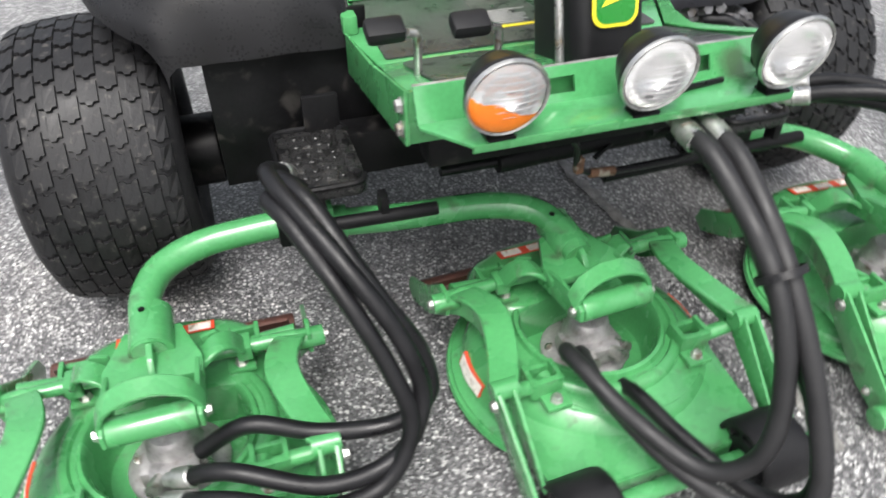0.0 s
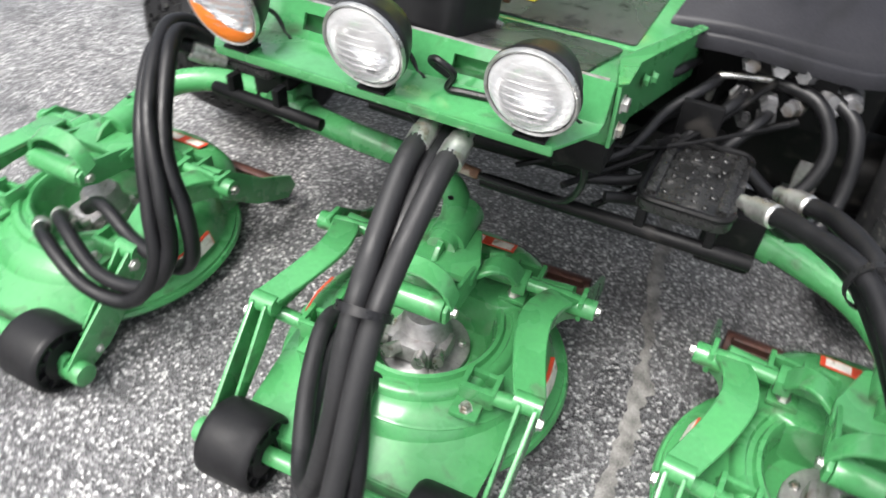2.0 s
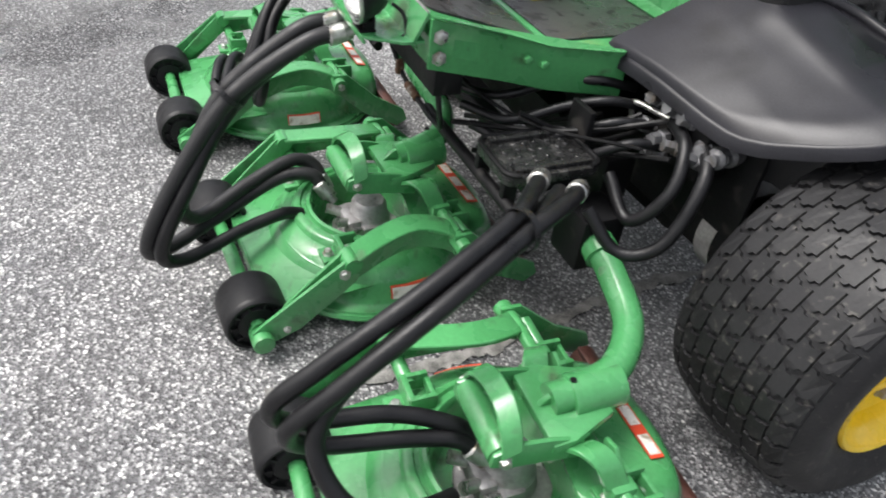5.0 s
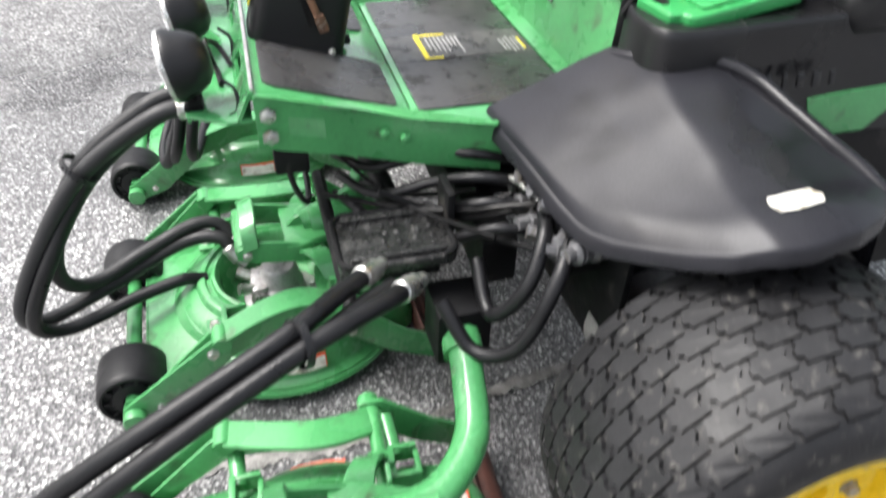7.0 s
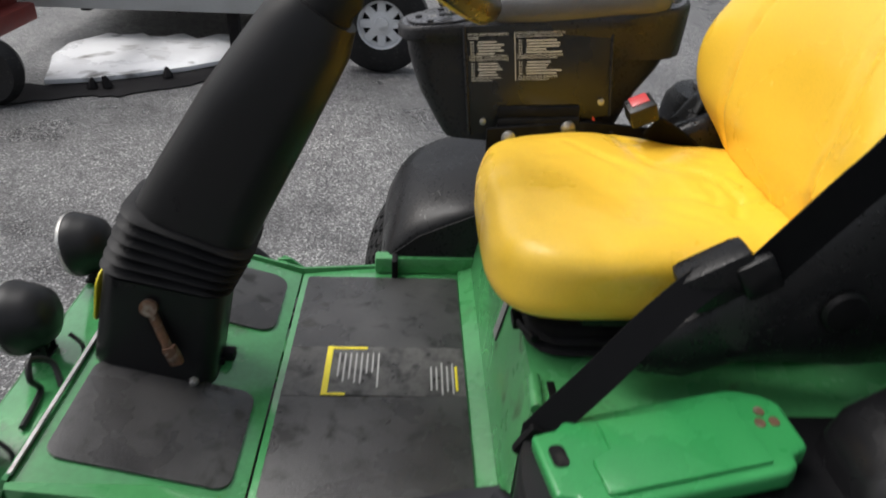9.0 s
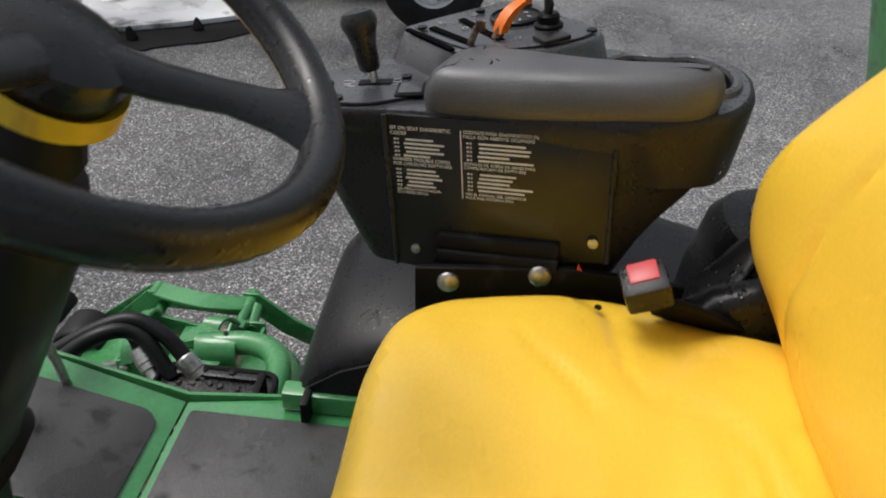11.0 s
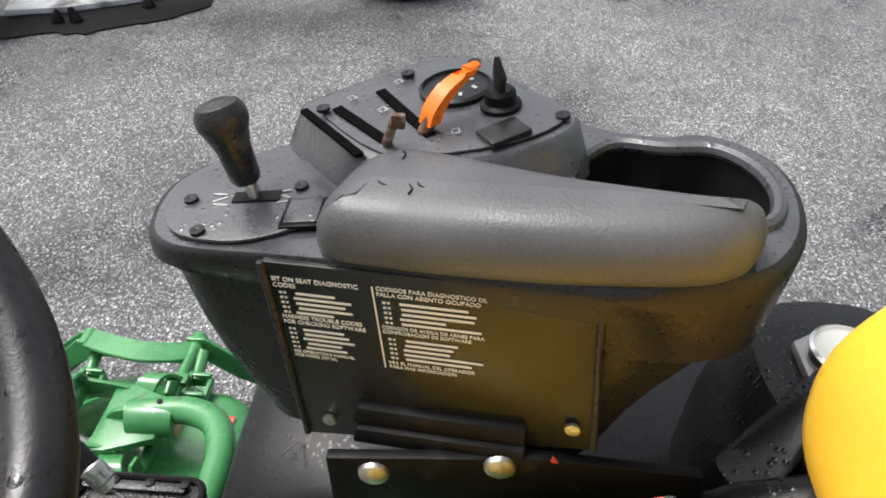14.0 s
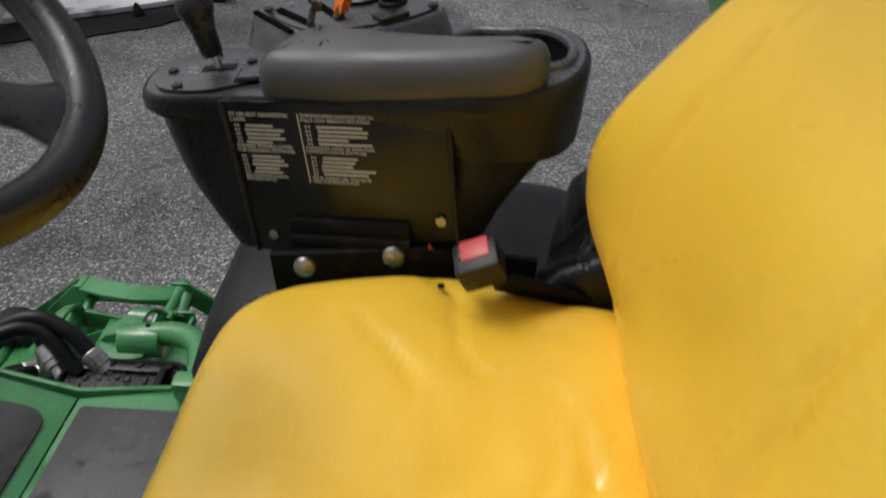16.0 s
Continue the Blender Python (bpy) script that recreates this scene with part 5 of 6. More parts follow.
def build_tank():
    t = thing("fuel_tank", "black moulded fuel tank with green plastic cover", "fuel tank")
    rows = []
    ring = [(0.302, 0.77), (0.316, 0.735), (0.350, 0.718), (0.405, 0.710), (0.452, 0.718), (0.472, 0.742), (0.474, 0.82), (0.462, 0.95), (0.456, 1.10), (0.46, 1.30), (0.45, 1.45), (0.36, 1.47), (0.30, 1.20)]
    for z, g, out in ((0.58, 0.02, 0.16), (0.70, 0.008, 0.10), (0.80, 0.0, 0.03), (0.842, 0.0, 0.0), (0.854, -0.004, -0.02), (0.858, -0.012, -0.06), (0.858, -0.03, -0.14)):
        rows.append([(0.385 + (p.x - 0.385) * (1 + out), 1.05 + (p.y - 1.05) * (1 + g), z) for p in closed_curve(ring, 5)])
    part("tank_body", grid_bm(rows, close_v=True, caps=True), TANK_PLASTIC, t)
    part("tank_shoulder", pillow([((0.400, y, z), (w, 0, 0), (0, 0, h)) for y, z, w, h in ((1.055, 0.855, 0.03, 0.008), (1.062, 0.860, 0.055, 0.030), (1.085, 0.868, 0.070, 0.052), (1.15, 0.89, 0.080, 0.072), (1.30, 0.92, 0.09, 0.09), (1.45, 0.93, 0.09, 0.09))], 32, 4), TANK_PLASTIC, t)
    rng = random.Random(21)
    for k in range(9):
        part("moulded_mark", box((0.4795 + 0.0012 * k, 0.80 + 0.030 * k, 0.765), (0.006, rng.uniform(0.008, 0.018), rng.uniform(0.022, 0.034)), 0.002, pose(0, 0, 0, 0, -14, 3)), TANK_PLASTIC, t)
    o = [(-0.050, -0.142), (0.034, -0.142), (0.040, -0.122), (0.054, -0.120), (0.062, -0.108), (0.062, 0.104), (0.054, 0.118), (0.042, 0.120), (0.036, 0.142), (-0.028, 0.148), (-0.046, 0.136), (-0.060, 0.112), (-0.064, 0.098), (-0.064, -0.098), (-0.052, -0.112)]
    m = pose(0.375, 0.878, 0.860, 5, 2, 10)
    lid = part("cover_lid", plate([m @ Vector((x, y, 0)) for x, y in o], m.to_3x3() @ Vector((0, 0, 0.026)), 0.009, 3), GREEN_LID, t, "green plastic cover with raised panel")
    part("raised_panel", plate([m @ Vector((x, y, 0.026)) for x, y in [(-0.048, -0.066), (-0.008, -0.066), (0.002, -0.090), (0.044, -0.090), (0.048, -0.084), (0.048, 0.092), (-0.048, 0.092)]], m.to_3x3() @ Vector((0, 0, 0.005)), 0.004), GREEN_LID, lid)
    part("latch_recess", plate([m @ Vector((x - 0.014, y - 0.122, 0.0262)) for x, y in rounded(0.030, 0.018, 0.007)], m.to_3x3() @ Vector((0, 0, 0.0012))), BLACK_STEEL, lid)
    for x, y in ((-0.022, 0.118), (-0.006, 0.110), (-0.004, 0.126)):
        part("hinge_rust", plate([m @ Vector((x + a, y + b, 0.0262)) for a, b in rounded(0.013, 0.011, 0.005)], m.to_3x3() @ Vector((0, 0, 0.0012))), RUST, lid)
    return t


def build_hood():
    h = thing("engine_hood", "green engine hood behind the seat", "hood")
    part("hood_shell", pillow([((0.02, y, 0.95), (w, 0, 0), (0, 0, 0.26)) for y, w in ((1.46, 0.36), (1.48, 0.39), (1.8, 0.40), (2.2, 0.38), (2.25, 0.34))], 40, 6), GREEN, h)
    part("side_panel", plate([(0.455, 1.03, 0.715), (0.455, 1.40, 0.74), (0.455, 1.40, 0.56), (0.455, 1.07, 0.60)], (0.012, 0, 0), 0.003), GREEN, h)
    part("side_panel", plate([(0.42, 1.00, 0.56), (0.44, 1.30, 0.56), (0.44, 1.9, 0.56), (0.44, 1.9, 0.72), (0.44, 1.20, 0.70)], (0.012, 0, 0), 0.003), GREEN, h)
    return h


def build_roll_bar():
    r = thing("roll_bar", "green square-tube roll bar leaning over the seat", "roll bar")
    for s in (-1, 1):
        part("post", box((s * 0.40, 1.283, 1.15), (0.075, 0.09, 0.98), 0.008, pose(0, 0, 0, 18)), GREEN, r)
        part("foot", box((s * 0.37, 1.43, 0.68), (0.16, 0.14, 0.05), 0.008), BLACK_STEEL, r)
    part("top_bar", box((0, 1.128, 1.625), (0.875, 0.07, 0.075), 0.008), GREEN, r)
    return r


# ---- console ----
def build_console():
    c = thing("control_console", "black moulded control console with armrest and levers, wet", "control console")

    def top_z(y, h=0.0):
        return 1.185 + 0.13 * (y - 0.82) + h

    def lay(outline, h, steps=4):
        return [(p.x, p.y, top_z(p.y, h)) for p in closed_curve(outline, steps)]

    slope = pose(0, 0, 0, 7.4)
    up = Vector((0, -0.128, 0.99))
    top = [(-0.372, 0.566), (-0.424, 0.564), (-0.459, 0.590), (-0.478, 0.64), (-0.505, 0.69), (-0.556, 0.775), (-0.562, 0.83), (-0.52, 0.88), (-0.488, 0.925), (-0.466, 0.962), (-0.456, 0.995), (-0.454, 1.028), (-0.428, 1.058), (-0.385, 1.072), (-0.339, 1.068), (-0.303, 1.052), (-0.279, 1.024), (-0.268, 0.97), (-0.268, 0.92), (-0.296, 0.80), (-0.319, 0.69), (-0.332, 0.62), (-0.345, 0.585)]
    o = closed_curve(top, 4)

    def inner(y):
        return -0.333 + (y - 0.62) * 0.182

    rows = []
    for z, y0, y1, kx in ((0.955, 0.652, 0.945, 0.50), (0.962, 0.646, 0.955, 0.60), (0.985, 0.632, 0.970, 0.67), (1.03, 0.606, 0.990, 0.76), (1.06, 0.594, 1.008, 0.84), (1.10, 0.583, 1.035, 0.90), (1.124, 0.579, 1.048, 0.925), (1.126, 0.577, 1.052, 0.935), (1.127, 0.566, 1.069, 0.99), (1.132, 0.565, 1.070, 1.0)):
        row = []
        for p in o:
            y = y0 + (p.y - 0.564) / 0.508 * (y1 - y0)
            row.append((inner(y) + min(0.0, p.x - inner(p.y)) * kx - (0.010 if z < 1.1265 else 0.005), y, z))
        rows.append(row)
    cx, cy = -0.39, 0.81
    for h, k in ((-0.022, 1.0), (-0.008, 1.0), (-0.002, 0.988), (0.0, 0.97)):
        rows.append([(cx + (p.x - cx) * k, cy + (p.y - cy) * k, top_z(p.y, h)) for p in o])
    body = grid_bm(rows, close_v=True)
    body.faces.new([e for e in body.verts][:len(o)])
    part("console_body", body, CONSOLE_SHADED, c, sharp=50)
    tray = closed_curve([(-0.400, 0.905), (-0.446, 0.940), (-0.436, 0.985), (-0.430, 1.022), (-0.400, 1.046), (-0.362, 1.052), (-0.330, 1.038), (-0.328, 1.0), (-0.36, 0.94)], 4)
    lid = bmesh.new()
    outer = [lid.verts.new(v) for v in rows[-1]]
    hole = [lid.verts.new((p.x, p.y, top_z(p.y))) for p in tray]
    es = [lid.edges.new((a, b)) for ring in (outer, hole) for a, b in zip(ring, ring[1:] + ring[:1])]
    bmesh.ops.triangle_fill(lid, use_beauty=True, use_dissolve=False, edges=es)
    part("top_surface", lid, CONSOLE_LIT, c, smooth=False)
    mid = Vector((-0.385, 0.985))
    tb = grid_bm([[(mid.x + (p.x - mid.x) * k, mid.y + (p.y - mid.y) * k, top_z(p.y, h)) for p in tray] for k, h in ((1.0, 0.002), (0.97, -0.006), (0.92, -0.065), (0.80, -0.072), (0.02, -0.072))], close_v=True)
    # darker plastic than the top around it, puts the tray's inner shade into colour
    part("storage_tray", tb, COLUMN_PLASTIC, c, "open storage tray")
    part("tray_rim", tube([(p.x, p.y, top_z(p.y, 0.001)) for p in tray] + [(tray[0].x, tray[0].y, top_z(tray[0].y, 0.001))], 0.006, 8, 1), CONSOLE_LIT, c)
    # armrest: a firm pad with a flat top and rolled edges
    pad = closed_curve([(-0.318, 0.722), (-0.297, 0.779), (-0.280, 0.858), (-0.271, 0.917), (-0.268, 0.975), (-0.276, 1.006), (-0.294, 1.020), (-0.314, 1.014), (-0.326, 0.975), (-0.354, 0.895), (-0.386, 0.826), (-0.402, 0.785), (-0.396, 0.752), (-0.368, 0.732)], 5)
    ring_rows = []
    for h, inset in ((-0.004, 0.006), (0.002, 0.001), (0.012, -0.001), (0.026, 0.0005), (0.036, 0.005), (0.042, 0.012), (0.0455, 0.021), (0.047, 0.030)):
        ring = []
        for i, p in enumerate(pad):
            d = (pad[(i + 1) % len(pad)] - pad[i - 1]).normalized()
            q = p + Vector((-d.y, d.x)) * inset
            ring.append((q.x, q.y, top_z(q.y, h)))
        ring_rows.append(ring)
    axis = [(float(np.interp(p.y, [0.75, 1.0], [-0.348, -0.297])), min(0.990, max(0.760, p.y))) for p in pad]
    ring_rows.append([(x, y, top_z(y, 0.0485)) for x, y in axis])
    arm = part("armrest_pad", grid_bm(ring_rows, close_v=True), PAD, c, "dark grey padded armrest with small cracks", sharp=70)
    rng = random.Random(5)
    for k in range(6):
        x, y = -0.350 + rng.uniform(-0.02, 0.03), 0.775 + rng.uniform(-0.012, 0.02)
        a, z = rng.uniform(0, 3), top_z(y, 0.0475)
        part("crack", tube([(x, y, z), (x + 0.006 * math.cos(a), y + 0.006 * math.sin(a), z + 0.0008), (x + 0.012 * math.cos(a + 0.4), y + 0.012 * math.sin(a + 0.4), z)], 0.0007, 5, 2), BLACK_STEEL, arm)
    # front pod plate with lift lever
    pod = [(-0.364, 0.587), (-0.396, 0.578), (-0.420, 0.580), (-0.448, 0.616), (-0.456, 0.643), (-0.425, 0.725), (-0.368, 0.722), (-0.337, 0.665), (-0.343, 0.613)]
    pp = part("pod_plate", plate(lay(pod, 0.001), up * 0.003, 0.001), CONSOLE_LIT, c)

    def screw(x, y, h, owner):
        part("screw", lathe([(0.006, 0), (0.006, 0.003), (0.003, 0.0035), (0, 0.002)], 14, (x, y, top_z(y, h)), up), COLUMN_PLASTIC, owner)

    for x, y in ((-0.392, 0.599), (-0.348, 0.619), (-0.403, 0.690), (-0.432, 0.640)):
        screw(x, y, 0.004, pp)
    part("lever_slot", box((-0.392, 0.655, top_z(0.655, 0.0045)), (0.014, 0.040, 0.002), 0.0, slope), BLACK_STEEL, pp)
    sw = part("switch_frame", box((-0.366, 0.700, top_z(0.700, 0.0045)), (0.038, 0.034, 0.003), 0.001, slope), BLACK_STEEL, pp)
    part("switch_rocker", box((-0.366, 0.700, top_z(0.700, 0.006)), (0.031, 0.027, 0.004), 0.0015, slope), CONSOLE_LIT, sw)
    for y0, turn in ((0.622, 25), (0.676, -25)):
        for k in range(3):
            part("lift_symbol", box((-0.398 + 0.007 * k, y0 + 0.002 * k, top_z(y0, 0.0045)), (0.002, 0.013, 0.0008), 0, slope @ pose(0, 0, 0, 0, 0, turn * (1 if k % 2 else -0.4))), PRINT_GREY, pp)
    lev = part("lift_lever", rod((-0.392, 0.655, top_z(0.655, -0.004)), (-0.397, 0.645, top_z(0.655, 0.034)), 0.006), CHROME, c)
    kq = Vector((-0.006, -0.012, 0.045)).normalized()
    part("knob", lathe([(0.0, -0.001), (0.010, 0), (0.0125, 0.004), (0.014, 0.030), (0.017, 0.042), (0.021, 0.052), (0.021, 0.060), (0.017, 0.067), (0.008, 0.070), (0.0, 0.0705)], 24, (-0.395, 0.648, top_z(0.655, 0.017)), kq), GRIP, lev, "black worn lever knob")
    # raised dash with slots, gauge and key
    dash = [(-0.472, 0.680), (-0.499, 0.690), (-0.547, 0.761), (-0.562, 0.803), (-0.546, 0.838), (-0.495, 0.868), (-0.430, 0.912), (-0.392, 0.885), (-0.374, 0.82), (-0.382, 0.753)]
    lo, hi = lay(dash, -0.002), lay(dash, 0.036)
    mx = sum((Vector(p) for p in hi), Vector()) / len(hi)
    dm = part("dash_block", grid_bm([[Vector(p) + (Vector((mx.x, mx.y, p[2])) - Vector(p)) * -0.12 for p in lo], hi, [Vector(p) + (Vector((mx.x, mx.y, p[2] + 0.004)) - Vector(p)) * 0.04 for p in lay(dash, 0.039)]], close_v=True, caps=True), CONSOLE_LIT, c)
    part("dash_plate", plate([Vector(p) + (Vector((mx.x, mx.y, p[2])) - Vector(p)) * 0.10 for p in lay(dash, 0.040)], up * 0.002, 0.0008), CONSOLE_LIT, dm)

    def on_dash(x, y, h=0.0):
        return Vector((x, y, top_z(y, 0.0425 + h)))

    for a, b in (((-0.464, 0.711), (-0.402, 0.763)), ((-0.491, 0.745), (-0.408, 0.796))):
        p, q = on_dash(*a), on_dash(*b)
        part("lever_slot", box((p + q) / 2, ((q - p).length, 0.009, 0.002), 0, slope @ pose(0, 0, 0, 0, 0, math.degrees(math.atan2(q.y - p.y, q.x - p.x)))), SLOT, dm)
    part("side_channel", box(on_dash(-0.428, 0.712, -0.002), (0.10, 0.007, 0.003), 0, slope @ pose(0, 0, 0, 0, 0, 38)), SLOT, dm)
    part("broken_lever", joined(rod(on_dash(-0.400, 0.762), on_dash(-0.396, 0.768, 0.020), 0.004), box(on_dash(-0.395, 0.772, 0.022), (0.006, 0.011, 0.012), 0.002)), RUST, dm, "rusty broken lever stub")
    th = part("throttle_lever", rod(on_dash(-0.416, 0.790, -0.002), on_dash(-0.420, 0.797, 0.014), 0.006), RUST, dm)
    part("throttle_grip", band([on_dash(-0.4185, 0.794, 0.006), on_dash(-0.422, 0.798, 0.018), on_dash(-0.430, 0.807, 0.029), on_dash(-0.442, 0.818, 0.034), on_dash(-0.449, 0.824, 0.034)], [(0.009, -0.008, 0.0), (0.010, -0.009, 0.0), (0.011, -0.010, 0.0), (0.011, -0.010, 0.0), (0.010, -0.009, 0.0)], 0.013, 5, 0.003), ORANGE, th, "orange throttle grip")
    g = part("gauge", lathe([(0.032, 0), (0.032, 0.004), (0.029, 0.006), (0.028, 0.003), (0.0, 0.003)], 32, on_dash(-0.483, 0.812), up), COLUMN_PLASTIC, dm, "round warning-light gauge")
    for k in range(6):
        a = radians(60 * k + 15)
        part("gauge_symbol", box(on_dash(-0.483 + 0.016 * math.cos(a), 0.812 + 0.016 * math.sin(a), 0.0036), (0.006, 0.0028, 0.0008), 0, slope @ pose(0, 0, 0, 0, 0, 40 * k)), PRINT_GREY, g)
    k0 = part("key_switch", lathe([(0.017, 0), (0.017, 0.004), (0.013, 0.006), (0.013, 0.014), (0.010, 0.017), (0.0, 0.017)], 24, on_dash(-0.447, 0.850), up), BLACK_STEEL, dm)
    part("key", plate([on_dash(-0.453, 0.848, 0.014), on_dash(-0.441, 0.852, 0.014), on_dash(-0.441, 0.853, 0.028), on_dash(-0.448, 0.846, 0.044), on_dash(-0.456, 0.846, 0.027)], (0.002, -0.005, 0), 0.001), COLUMN_PLASTIC, k0)
    part("meter_window", box(on_dash(-0.402, 0.852, 0.003), (0.026, 0.036, 0.005), 0.002, slope @ pose(0, 0, 0, 0, 0, 32)), LABEL_BLACK, dm, "small dark hour meter window")
    for x, y in ((-0.518, 0.767), (-0.424, 0.898), (-0.462, 0.700), (-0.532, 0.826)):
        screw(x, y, 0.0425, dm)
    for x, y, a in ((-0.455, 0.752, 40), (-0.480, 0.722, 40), (-0.505, 0.760, 45), (-0.412, 0.815, 10)):
        q = slope @ pose(0, 0, 0, 0, 0, a)
        sides = [box(Vector((u, v, 0)), (w, h, 0.0006)) for u, v, w, h in ((-0.0035, 0, 0.0009, 0.006), (0.0, 0.003, 0.007, 0.0009), (0.0015, -0.003, 0.004, 0.0009), (0.003, 0.001, 0.0009, 0.004))]
        sym = joined(*sides)
        sym.transform(Matrix.Translation(on_dash(x, y, 0.0006)) @ q)
        part("dash_symbol", sym, PRINT_GREY, dm)
    return c


def build_label_panel():
    """The dark film panel on the seat side of the console, with its print."""
    p = thing("label_panel", "dark glossy panel with white printed diagnostic codes", "label panel")
    TL, TR, BL, BR = Vector((-0.3170, 0.678, 1.164)), Vector((-0.2735, 0.919, 1.189)), Vector((-0.3060, 0.698, 0.972)), Vector((-0.2660, 0.936, 1.030))
    part("panel_sheet", plate([TL, TR, BR, BL], (-0.012, 0, 0), 0.001), LABEL_BLACK, p)
    u = (TR - TL).normalized()
    v = (BL - TL).normalized()
    nrm = u.cross(-v).normalized()
    if nrm.x < 0:
        nrm = -nrm
    rot = Matrix((u, -v, nrm)).transposed().to_4x4()
    def at(a, b):
        return Matrix.Translation(TL + u * a + v * b + nrm * 0.0008) @ rot
    def lines(x, y0, n, w, seed):
        rng = random.Random(seed)
        for k in range(n):
            L, lead = w * rng.uniform(0.55, 1.0), rng.uniform(0.0, 0.004)
            bm = joined(box((0.002, 0, 0), (0.0026, 0.0019, 0.0004)), box((0.0055, 0, 0), (0.0018, 0.0019, 0.0004)), box((0.011 + lead + L / 2, 0, 0), (L, 0.0021, 0.0004)))
            bm.transform(at(x, y0 + k * 0.0049))
            part("printed_line", bm, WHITE, p, smooth=False)
    writing("printed_heading", "SIT ON SEAT DIAGNOSTIC\nCODES", 0.0058, at(0.004, 0.0165), WHITE, p)
    lines(0.007, 0.0275, 5, 0.052, 1)
    writing("printed_heading", "HARNESS TROUBLE CODES\nFOR CHECKING SOFTWARE", 0.0054, at(0.005, 0.0535), WHITE, p)
    lines(0.007, 0.0645, 5, 0.052, 3)
    writing("printed_heading", "SEE OPERATOR'S MANUAL\nFOR MORE DETAIL", 0.0044, at(0.007, 0.0905), WHITE, p)
    writing("printed_heading", "CODIGOS PARA DIAGNOSTICO DE\nFALLA CON ASIENTO OCUPADO", 0.0052, at(0.087, 0.0155), WHITE, p)
    lines(0.090, 0.0265, 5, 0.062, 5)
    writing("printed_heading", "CODIGOS DE AVERIA DE ARNES PARA\nCOMPROBACION DE SOFTWARE", 0.0046, at(0.087, 0.0525), WHITE, p)
    lines(0.090, 0.0630, 5, 0.062, 8)
    writing("printed_heading", "VEA EL MANUAL DEL OPERADOR\nPARA MAS INFORMACION", 0.0046, at(0.088, 0.0895), WHITE, p)
    bm = box((0, 0, 0), (0.0012, 0.082, 0.0005))
    bm.transform(at(0.0845, 0.0535))
    part("dividing_line", bm, WHITE, p)
    for a, b in ((TL, BL), (TR, BR)):
        part("panel_edge", rod(a + u * (0.002 if a == TR else -0.002), b + u * (0.002 if a == TR else -0.002), 0.0032, 10, 0.001), CONSOLE_SHADED, p)
    for w in (at(0.024, 0.168), at(0.232, 0.134)):
        b = lathe([(0.006, 0), (0.006, 0.003), (0.0, 0.004)], 14)
        b.transform(w)
        part("screw", b, STEEL, p)
    return p


def build_console_bracket():
    b = thing("console_bracket", "black steel bracket with two round-headed bolts", "bracket")
    part("bracket_plate", plate([(-0.262, 0.722, 1.000), (-0.262, 0.90, 1.018), (-0.262, 1.03, 1.008), (-0.262, 1.03, 0.80), (-0.262, 0.728, 0.80)], (-0.010, 0, 0), 0.002), BLACK_STEEL, b)
    for dz, dx, h in ((0.0, 0.0, 0.019), (-0.019, 0.007, 0.017)):
        part("hinge_channel", plate([(-0.292 + dx, 0.744, 1.030 + dz), (-0.268 + dx, 0.884, 1.044 + dz * 0.9), (-0.266 + dx, 0.884, 1.044 + dz * 0.9 - h), (-0.290 + dx, 0.740, 1.030 + dz - h)], (-0.016, 0.003, 0), 0.004), BLACK_STEEL, b)
    for y, z in ((0.762, 0.985), (0.866, 1.006)):
        part("carriage_bolt", lathe([(0.0135, 0), (0.0125, 0.004), (0.008, 0.007), (0.0, 0.008)], 20, (-0.262, y, z), (1, 0, 0)), STEEL, b)
    part("red_tab", plate([(-0.258, 0.905, 1.024), (-0.258, 0.911, 1.023), (-0.258, 0.906, 1.031)], (0.002, 0, 0)), RED, b)
    return b


def build_hydraulic_tank():
    t = thing("hydraulic_tank", "black tank with round sight gauge behind the console", "tank")
    part("tank_body", pillow([((-0.35, 1.165, z), (w, 0, 0), (0, w * 0.95, 0)) for z, w in ((0.86, 0.115), (0.95, 0.112), (1.03, 0.10), (1.05, 0.085), (1.056, 0.06))], 32, 2.6), BLACK_PLASTIC, t)
    part("gauge_flange", plate([(-0.345 + 0.042 * math.cos(a), 1.150 + 0.042 * math.sin(a), 1.056) for a in (radians(60 * k) for k in range(6))], (0, 0, 0.010), 0.003), CAST, t)
    part("gauge_bezel", lathe([(0.032, 0.010), (0.032, 0.022), (0.029, 0.024), (0.028, 0.020)], 28, (-0.345, 1.150, 1.056)), CHROME, t)
    part("gauge_face", lathe([(0.029, 0.018), (0.029, 0.020), (0.0, 0.020)], 28, (-0.345, 1.150, 1.056)), WHITE, t, "white gauge face")
    part("gauge_needle", box((-0.34, 1.153, 1.0770), (0.026, 0.003, 0.001), 0, pose(0, 0, 0, 0, 0, 35)), BLACK_STEEL, t)
    return t


# ---- pedals, hoses, hydraulics ----
def build_pedal(x, y):
    p = thing("foot_pedal", "black rubber foot pedal on bent steel arm", "pedal", group="foot pedals")
    part("pedal_pad", box((x, y, 0.795), (0.062, 0.040, 0.026), 0.010, pose(0, 0, 0, 25)), ROLLER, p)
    part("pedal_arm", tube([(x + 0.035, y + 0.005, 0.785), (x + 0.052, y + 0.012, 0.775), (x + 0.056, y + 0.02, 0.74), (x + 0.056, y + 0.025, 0.68)], 0.007, 10), STEEL, p)
    return p


